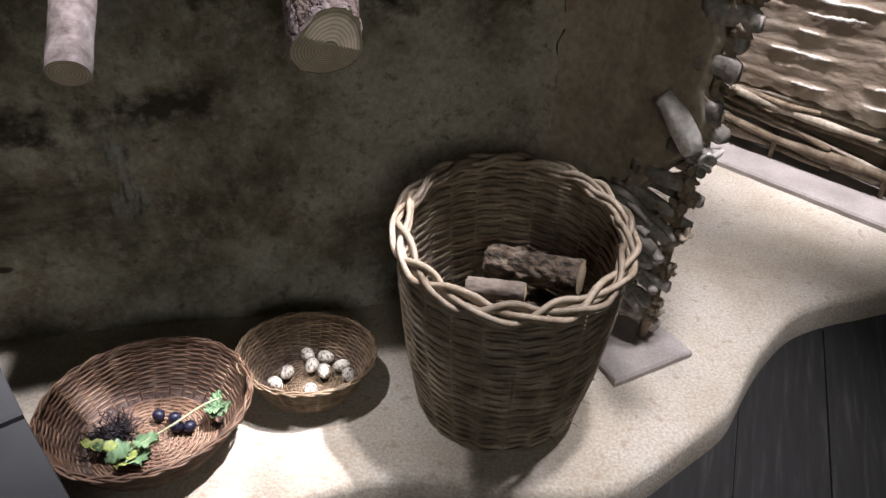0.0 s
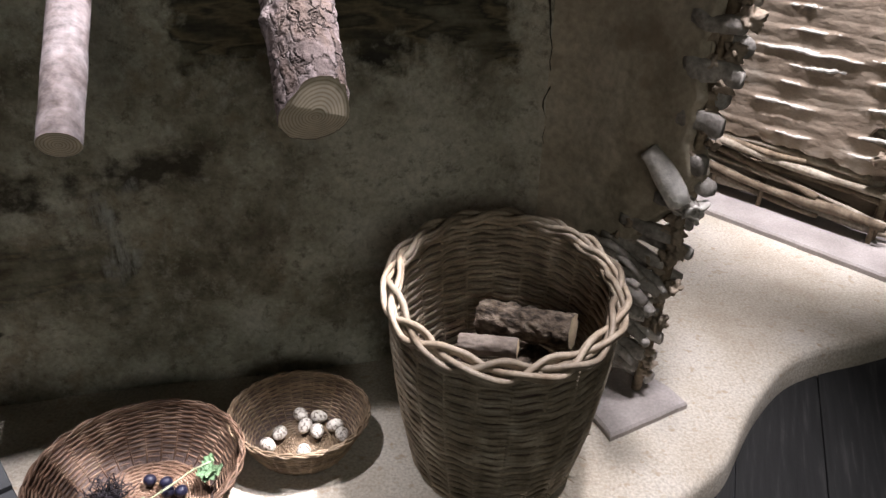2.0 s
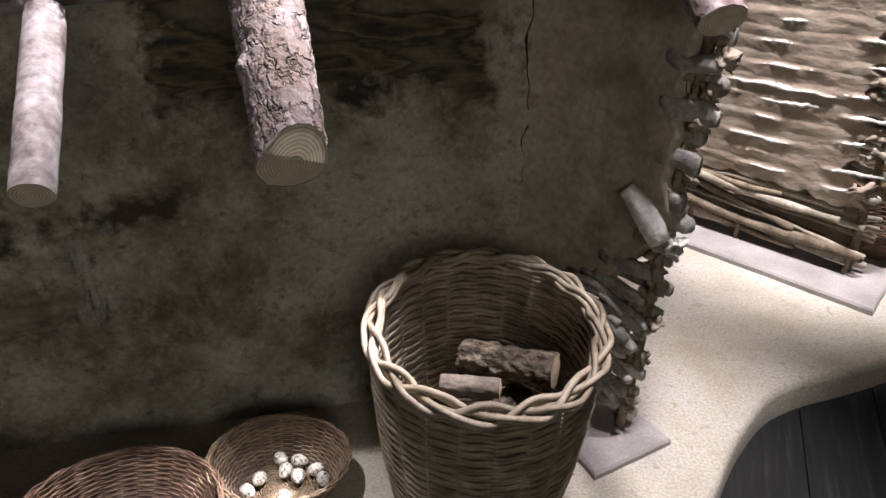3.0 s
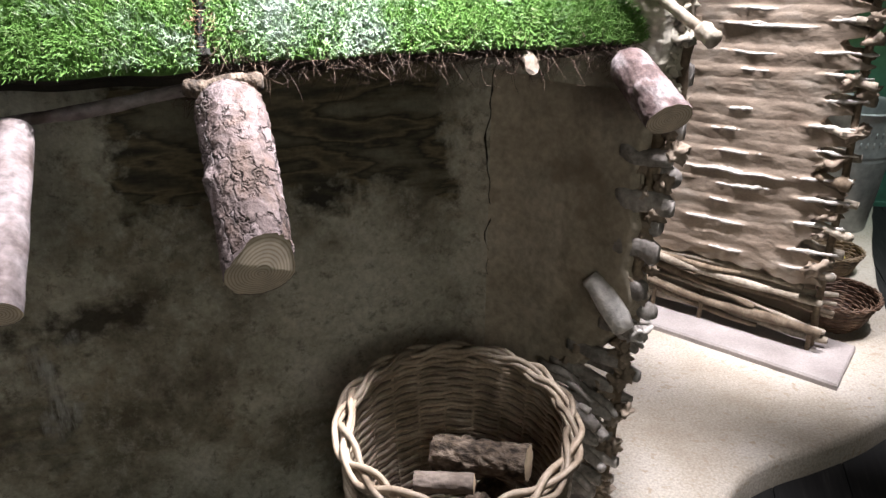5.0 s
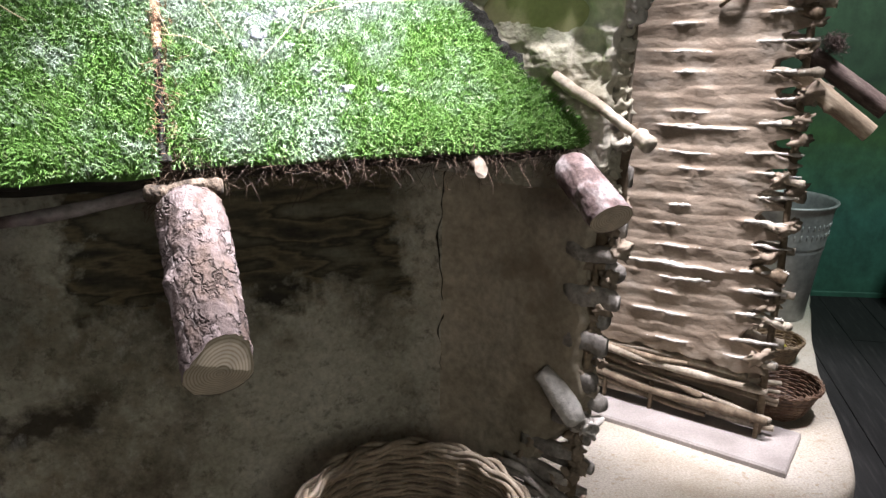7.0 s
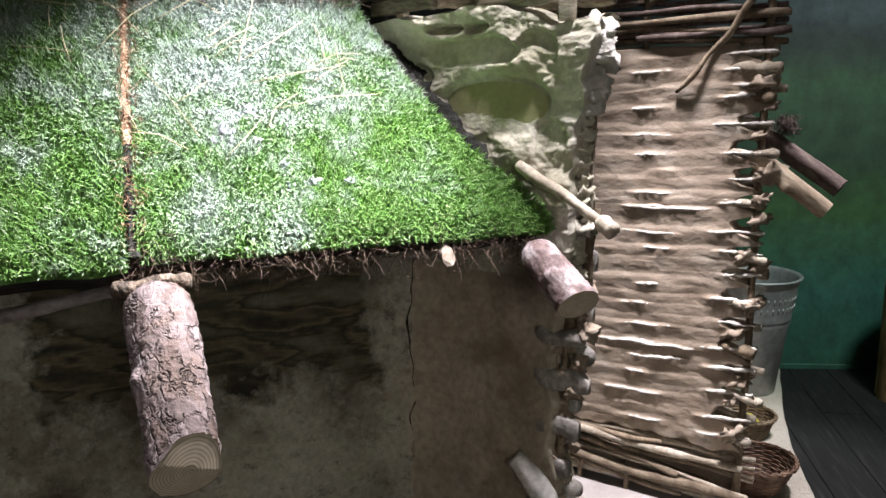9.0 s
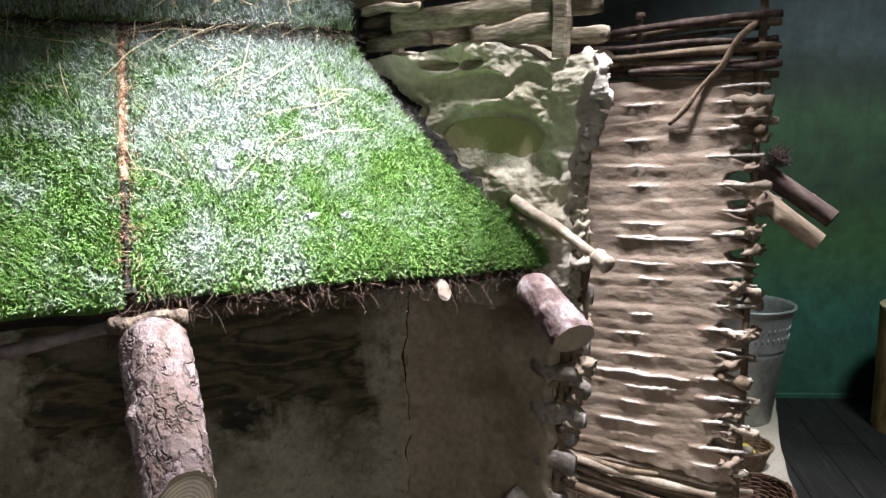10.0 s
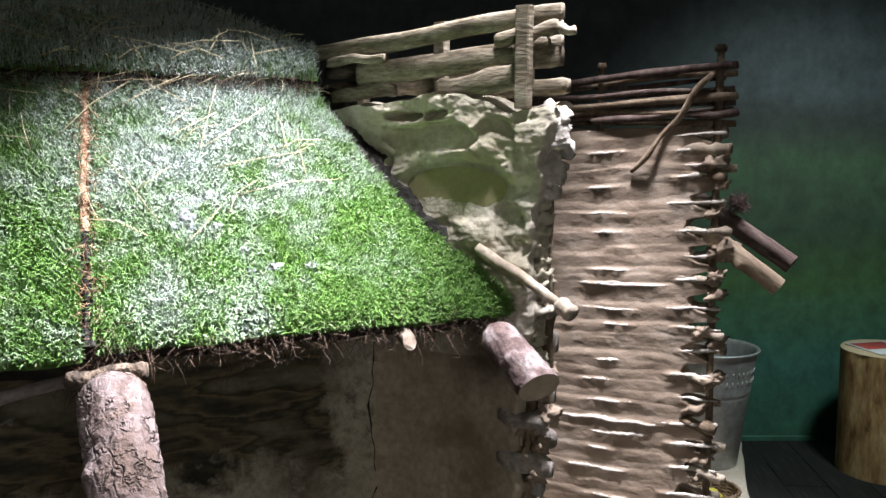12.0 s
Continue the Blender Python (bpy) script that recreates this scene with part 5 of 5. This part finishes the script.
def plaited_rim(base, r, z, turns, rod, mat, squash, wide, pairs=2, seed=0.0, rise=0.0):
    """A three-strand plait laid round the rim, each strand of a pair of rods."""
    steps = turns * 26
    for k in range(3):
        for p in range(pairs):
            pts, rr = [], []
            for i in range(steps):
                th = 2 * math.pi * i / steps
                ph = turns * th + 2 * math.pi * k / 3 + 0.5 * n3(math.cos(th) * 2, math.sin(th) * 2, seed + k)
                side = (p - (pairs - 1) / 2) * rod * 1.9
                rad = r + wide * math.sin(ph) + side * abs(math.cos(ph)) * 0.6 + 0.002 * n3(math.cos(th) * 5, math.sin(th) * 5, k + p * 3)
                h = z + wide * 0.48 * math.sin(2 * ph) + side * 0.85 - wide * 0.35 * math.sin(ph) + 0.003 * n3(math.cos(th) * 4, math.sin(th) * 4, k * 3 + p + 9)
                pts.append((rad * math.cos(th), rad * math.sin(th) * squash, h + rise * math.sin(th)))
                rr.append(rod * (1 + 0.22 * n3(math.cos(th) * 6, math.sin(th) * 6, k * 5 + p + seed)))
            part("rim_strand", Shape().tube(pts, rr, 7, closed=True), mat, base)


def bark_log(name, p, q, r, mat, label, seed):
    base = thing(name, label, "firewood log", along(p, q), "firewood in the hamper")
    length = (Vector(q) - Vector(p)).length
    s = Shape()

    def skin(u, v):
        th, z = 2 * math.pi * u, length * v
        x, y = math.cos(th), math.sin(th)
        w = Vector((x * r, y * r, z * 0.3)) * 70 + Vector((seed, n3(x, y, z * 20) * 0.6, 0))
        d, _ = noise.voronoi(w)
        rr = r * (1 + 0.06 * n3(x, y, z * 9 + seed)) + (0.008 if r > 0.03 else 0.002) * (min(1, (d[1] - d[0]) * 2) - 0.5) + (0.004 if r > 0.03 else 0.001) * n3(x * 3, y * 3, z * 60 + seed)
        return (x * rr, y * rr, z)

    s.grid(skin, 48, 50, wrap=True)
    part("bark", s, mat, base)
    for z, f in ((0.0, -1), (length, 1)):
        rim = [skin(j / 48, z / length) for j in range(48)]
        e = Shape().add([(x, y, z) for x, y, _ in rim] + [(0, 0, z + f * 0.004)], [(j, (j + 1) % 48, 48) if f > 0 else ((j + 1) % 48, j, 48) for j in range(48)])
        part("sawn_end", e, M["cut"], base, "pale sawn end", smooth=False)


# tall log hamper
HX, HY = 0.191, 1.575
hamper = thing("log_hamper", "tall round wicker hamper with a thick plaited rim, holding firewood", "basket", pose(HX, HY, 0.113, 4.5, 0, 0))
hamper_profile = lambda v: stepped([(0, 0.198), (0.35, 0.229), (0.7, 0.247), (1, 0.251)], v)
basket_walls(hamper, 0.2, 0.26, 0.50, 42, 22, 0.0060, M["wicker"], hamper_profile, 1.03, seed=3.0, gap=1.0, sway=0.5)
# plain dark sheet within the weave, putting shade into the gaps between rods
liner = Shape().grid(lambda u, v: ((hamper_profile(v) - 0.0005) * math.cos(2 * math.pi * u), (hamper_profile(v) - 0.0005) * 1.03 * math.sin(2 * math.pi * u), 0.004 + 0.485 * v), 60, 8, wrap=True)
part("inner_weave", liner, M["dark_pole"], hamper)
basket_floor(hamper, 0.2, M["wicker"], 0.006, 0.014)
plaited_rim(hamper, 0.250, 0.510, 5, 0.0069, M["wicker_rim"], 1.05, 0.0175, seed=4.0, rise=0.012)
for k in range(7):
    th = 5.3 + k * 0.28
    z = 0.03 + 0.06 * ((k * 37) % 7) / 7
    p = Vector((math.cos(th), math.sin(th), 0)) * 0.212
    part("stray_end", rough_rod((p.x, p.y, z), (p.x * 1.13 + 0.01 * n3(k, 1, 1), p.y * 1.13, z - 0.006), 0.0022, 0.0016, 5, 3, 0.002, 0.1, k), M["wicker"], hamper)
bark_log("firewood_log", (0.155, 1.70, 0.425), (0.368, 1.60, 0.450), 0.042, M["oak_bark"], "rough-barked firewood log with a pale sawn end", 1.0)
bark_log("firewood_log", (0.098, 1.60, 0.418), (0.235, 1.57, 0.424), 0.024, M["grey_bark"], "small smooth grey-barked firewood log in the hamper", 4.0)
bark_log("firewood_log", (0.06, 1.55, 0.31), (0.36, 1.50, 0.31), 0.05, M["oak_bark"], "rough-barked firewood log lying lower in the hamper", 6.0)
bark_log("firewood_log", (0.14, 1.43, 0.33), (0.30, 1.66, 0.325), 0.045, M["oak_bark"], "rough-barked firewood log lying across the hamper", 7.0)
bark_log("firewood_log", (0.08, 1.45, 0.20), (0.30, 1.66, 0.20), 0.06, M["oak_bark"], "thick firewood log at the bottom of the hamper", 8.0)


def wide_basket(name, x, y, r0, r1, squash, turn, height, rows, stakes, rod, mat, rim_mat, label, tip=(0, 0), z=0.1):
    b = thing(name, label, "basket", pose(x, y, z, tip[0], tip[1], turn), "shallow baskets")
    prof = lambda v: lerp(r0, r1, v ** 0.75)
    basket_walls(b, r0, r1, height, rows, stakes, rod, mat, prof, squash, seed=x * 3, gap=1.05)
    # dark sheet stands for the shade seen between the woven rods
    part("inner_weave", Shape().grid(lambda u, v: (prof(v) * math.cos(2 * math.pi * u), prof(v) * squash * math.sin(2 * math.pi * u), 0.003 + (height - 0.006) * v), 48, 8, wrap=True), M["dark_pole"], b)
    basket_floor(b, r0, mat, rod * 1.1, 0.008, squash)
    plaited_rim(b, r1 + 0.002, height, 9, rod * 1.0, rim_mat, squash, rod * 2.0, seed=x)
    return b


wide_basket("basket", -0.630, 1.378, 0.150, 0.236, 0.90, 40, 0.125, 24, 30, 0.0029, M["wicker_red"], M["wicker_red"], "wide red-brown wicker basket holding leaves and dark plums")
wide_basket("basket", -0.292, 1.578, 0.105, 0.168, 0.90, 0, 0.115, 23, 32, 0.0024, M["wicker_straw"], M["wicker_straw"], "straw-coloured oval wicker basket holding speckled eggs")
wide_basket("basket", 1.868, 2.838, 0.085, 0.162, 0.92, 40, 0.13, 16, 20, 0.0038, M["wicker_red"], M["wicker_red"], "empty brown wicker basket behind the wattle panel")
wide_basket("basket", 2.13, 3.35, 0.085, 0.13, 0.95, 10, 0.10, 14, 18, 0.0034, M["wicker_straw"], M["wicker_straw"], "small wicker basket holding yellow fruit")


def egg(x, y, z, yaw, tip, size):
    s = Shape()

    def shell(u, v):
        th, ph = 2 * math.pi * u, math.pi * v
        c = math.cos(ph)
        r = math.sin(ph) * (1 - 0.16 * c) * 0.76
        return (r * math.cos(th) * size, r * math.sin(th) * size, c * size)

    s.grid(shell, 24, 16, wrap=True)
    ob = part("egg", s, M["egg"])
    ob.matrix_world = pose(x, y, z, 90 + tip, 0, yaw)
    return tagged(ob, "pale egg with dark speckles lying in the basket", "egg", "eggs in the basket")


EGGS = [(-0.371, 1.550, 50), (-0.349, 1.590, -20), (-0.303, 1.657, 40), (-0.256, 1.655, 75), (-0.288, 1.617, -15), (-0.254, 1.596, 10), (-0.212, 1.622, -70), (-0.190, 1.585, 15), (-0.279, 1.523, 5)]
for k, (x, y, yaw) in enumerate(EGGS):
    egg(x, y, 0.132 + 0.002 * (k % 3), yaw, random.uniform(-8, 8), 0.0225)


def fruit(name, x, y, z, r, mat, label, cat, group):
    s = Shape().grid(lambda u, v: tuple(Vector((math.cos(2 * math.pi * u) * math.sin(math.pi * v), math.sin(2 * math.pi * u) * math.sin(math.pi * v), math.cos(math.pi * v) * (0.93 - 0.12 * math.exp(-(v * 9) ** 2)))) * r), 20, 14, wrap=True)
    ob = part(name, s, mat)
    ob.matrix_world = pose(x, y, z, 30, 20, x * 900)
    return tagged(ob, label, cat, group)


for x, y in ((-0.630, 1.432), (-0.590, 1.425), (-0.578, 1.397), (-0.548, 1.398)):
    fruit("plum", x, y, 0.132, 0.0155, M["plum"], "dark blue-black plum in the red-brown basket", "plum", "plums in the basket")
for x, y in ((2.10, 3.32), (2.16, 3.34), (2.12, 3.39), (2.17, 3.40), (2.06, 3.37)):
    fruit("fruit", x, y, 0.15, 0.032, M["apple"], "round yellow fruit in the small basket", "fruit", "yellow fruit")


def leaf(p, yaw, length, width, mat, curl, group="leaves in the basket", label="crumpled green leaf in the red-brown basket"):
    s = Shape()

    def blade(u, v):
        t = v
        w = width * math.sin(math.pi * min(1, t * 0.92 + 0.06)) ** 0.7 * (1 + 0.18 * math.sin(t * 31))
        x = (u - 0.5) * w
        return (x, length * t, curl * length * (t * t) + abs(u - 0.5) * width * 0.35 + 0.004 * math.sin(t * 20 + u * 9))

    s.grid(blade, 8, 16)
    s.grid(lambda u, v: tuple(Vector(blade(1 - u, v)) - Vector((0, 0, 0.0008))), 8, 16)
    ob = part("leaf", s, mat)
    ob.matrix_world = pose(*p, 6, 0, yaw)
    return tagged(ob, label, "leaf", group)


for k, (x, y, yaw, ln, wd, pale, curl) in enumerate([(-0.655, 1.325, -150, 0.075, 0.055, 0, 0.15), (-0.66, 1.335, -185, 0.09, 0.05, 1, 0.1), (-0.67, 1.33, 120, 0.075, 0.04, 0, 0.25), (-0.655, 1.34, -110, 0.07, 0.05, 0, 0.3), (-0.68, 1.315, 100, 0.085, 0.035, 1, 0.2),
                                                        (-0.66, 1.32, 160, 0.08, 0.04, 0, 0.1), (-0.50, 1.41, -60, 0.055, 0.035, 0, 0.3), (-0.515, 1.43, -100, 0.05, 0.04, 0, 0.2), (-0.50, 1.435, -20, 0.04, 0.03, 0, 0.3)]):
    leaf((x, y, 0.128 + 0.004 * k), yaw, ln, wd, M["leaf_pale"] if pale else M["leaf"], curl)
sprig = thing("sprig", "long pale green stem lying in the red-brown basket", "stem")
part("stalk", rough_rod((-0.70, 1.275, 0.14), (-0.485, 1.46, 0.165), 0.003, 0.0022, 6, 12, 0.004, 0.1, 1.0), M["stem"], sprig)
herb = thing("dried_herbs", "dark dried herb heads in the red-brown basket", "herbs")
part("seed_tangle", fibres([(-0.745, 1.345, 0.135), (-0.725, 1.375, 0.135), (-0.69, 1.385, 0.135), (-0.76, 1.32, 0.135)], 420, 0.014, 0.03, 41, M["black_berry"], 0.0014), M["black_berry"], herb)

# ---- bucket, stand and box ----
bucket = thing("bucket", "tall tapered galvanised steel bucket with a stamped band", "bucket", pose(2.46, 3.93, 0.1))


def lathe(profile, n=64):
    return Shape().grid(lambda u, v: (lambda r, z: (r * math.cos(2 * math.pi * u), r * math.sin(2 * math.pi * u), z))(*profile[round(v * (len(profile) - 1))]), n, len(profile) - 1, wrap=True)


part("body", lathe([(0.0, 0.004), (0.150, 0.004), (0.155, 0.0), (0.160, 0.004), (0.205, 0.38), (0.212, 0.395), (0.208, 0.405), (0.214, 0.41), (0.214, 0.42), (0.238, 0.60), (0.246, 0.625), (0.252, 0.632), (0.252, 0.640), (0.244, 0.641), (0.236, 0.632),
                    (0.228, 0.60), (0.195, 0.38), (0.15, 0.02), (0.0, 0.02)]), M["steel"], bucket)
for k in range(44):
    th = 2 * math.pi * k / 44
    for row in range(2):
        r = lerp(0.2165, 0.2355, (0.475 + 0.05 * row - 0.42) / 0.18)
        part("stamped_bead", Shape().tube([(r * math.cos(th), r * math.sin(th), 0.47 + 0.05 * row), (r * 1.012 * math.cos(th), r * 1.012 * math.sin(th), 0.495 + 0.05 * row)], [0.004, 0.0035], 5), M["steel"], bucket)
part("rim_wire", Shape().tube([(0.2515 * math.cos(2 * math.pi * i / 60), 0.2515 * math.sin(2 * math.pi * i / 60), 0.637) for i in range(60)], 0.007, 7, closed=True), M["steel"], bucket)

stand = thing("stump_stand", "barkless tree trunk stand carrying a sloping printed sign", "stand", pose(3.50, 3.80, -0.045))
s = Shape()
s.grid(lambda u, v: (lambda th, z: ((0.25 + 0.012 * n3(math.cos(th) * 2, math.sin(th) * 2, z) + 0.003 * n3(math.cos(th) * 12, math.sin(th) * 12, z * 2)) * math.cos(th),
                                    (0.25 + 0.012 * n3(math.cos(th) * 2, math.sin(th) * 2, z) + 0.003 * n3(math.cos(th) * 12, math.sin(th) * 12, z * 2)) * math.sin(th), z))(2 * math.pi * u, 0.74 * v), 72, 24, wrap=True)
part("trunk", s, M["stump"], stand)
part("trunk_top", lathe([(0.25, 0.738), (0.244, 0.745), (0.12, 0.746), (0.0, 0.746)]), M["cut"], stand)
board = part("sign_board", Shape().slab([(-0.17, -0.13), (0.22, -0.13), (0.22, 0.15), (-0.17, 0.15)], 0.747, 0.753, 0.001), M["sign"], stand, "white printed sign panel")
part("print_block", Shape().slab([(-0.155, -0.02), (0.06, -0.02), (0.06, 0.13), (-0.155, 0.13)], 0.753, 0.7545, 0.0003), M["sign_red"], board)
for k in range(5):
    part("print_bar", Shape().slab([(0.08, 0.10 - 0.04 * k), (0.20, 0.10 - 0.04 * k), (0.20, 0.112 - 0.04 * k), (0.08, 0.112 - 0.04 * k)], 0.753, 0.7542, 0.0002), M["box"], board)

box = thing("display_box", "dark grey painted display box beside the baskets", "box")
part("lid", Shape().slab([(-0.570, 0.908), (-0.737, 1.108), (-1.12, 0.80), (-0.95, 0.60)], -0.005, 0.45, 0.005), M["box"], box, smooth=False)
part("back_rail", Shape().slab([(-0.742, 1.115), (-0.845, 1.247), (-1.23, 0.94), (-1.125, 0.807)], -0.005, 0.455, 0.005), M["box"], box, smooth=False)

# ---- cracks in the plaster ----
crack = Shape()
pts = []
for i in range(40):
    z = 0.72 + 0.66 * i / 39
    p = corner(0.0, 0) + NA * 0.001 + NB * 0.001 + DA * (0.034 * n3(z * 5, 1.1, 1) + 0.013 * n3(z * 19, 2.1, 1))
    pts.append((p.x, p.y, z))
part("crack", Shape().tube(pts, [0.0032 * (0.3 + abs(n3(i * 0.6, 2, 3)) * 1.6) * (0.35 if i < 8 or i > 34 else 1) for i in range(40)], 5), M["soil"], hut, "thin dark crack down the corner")
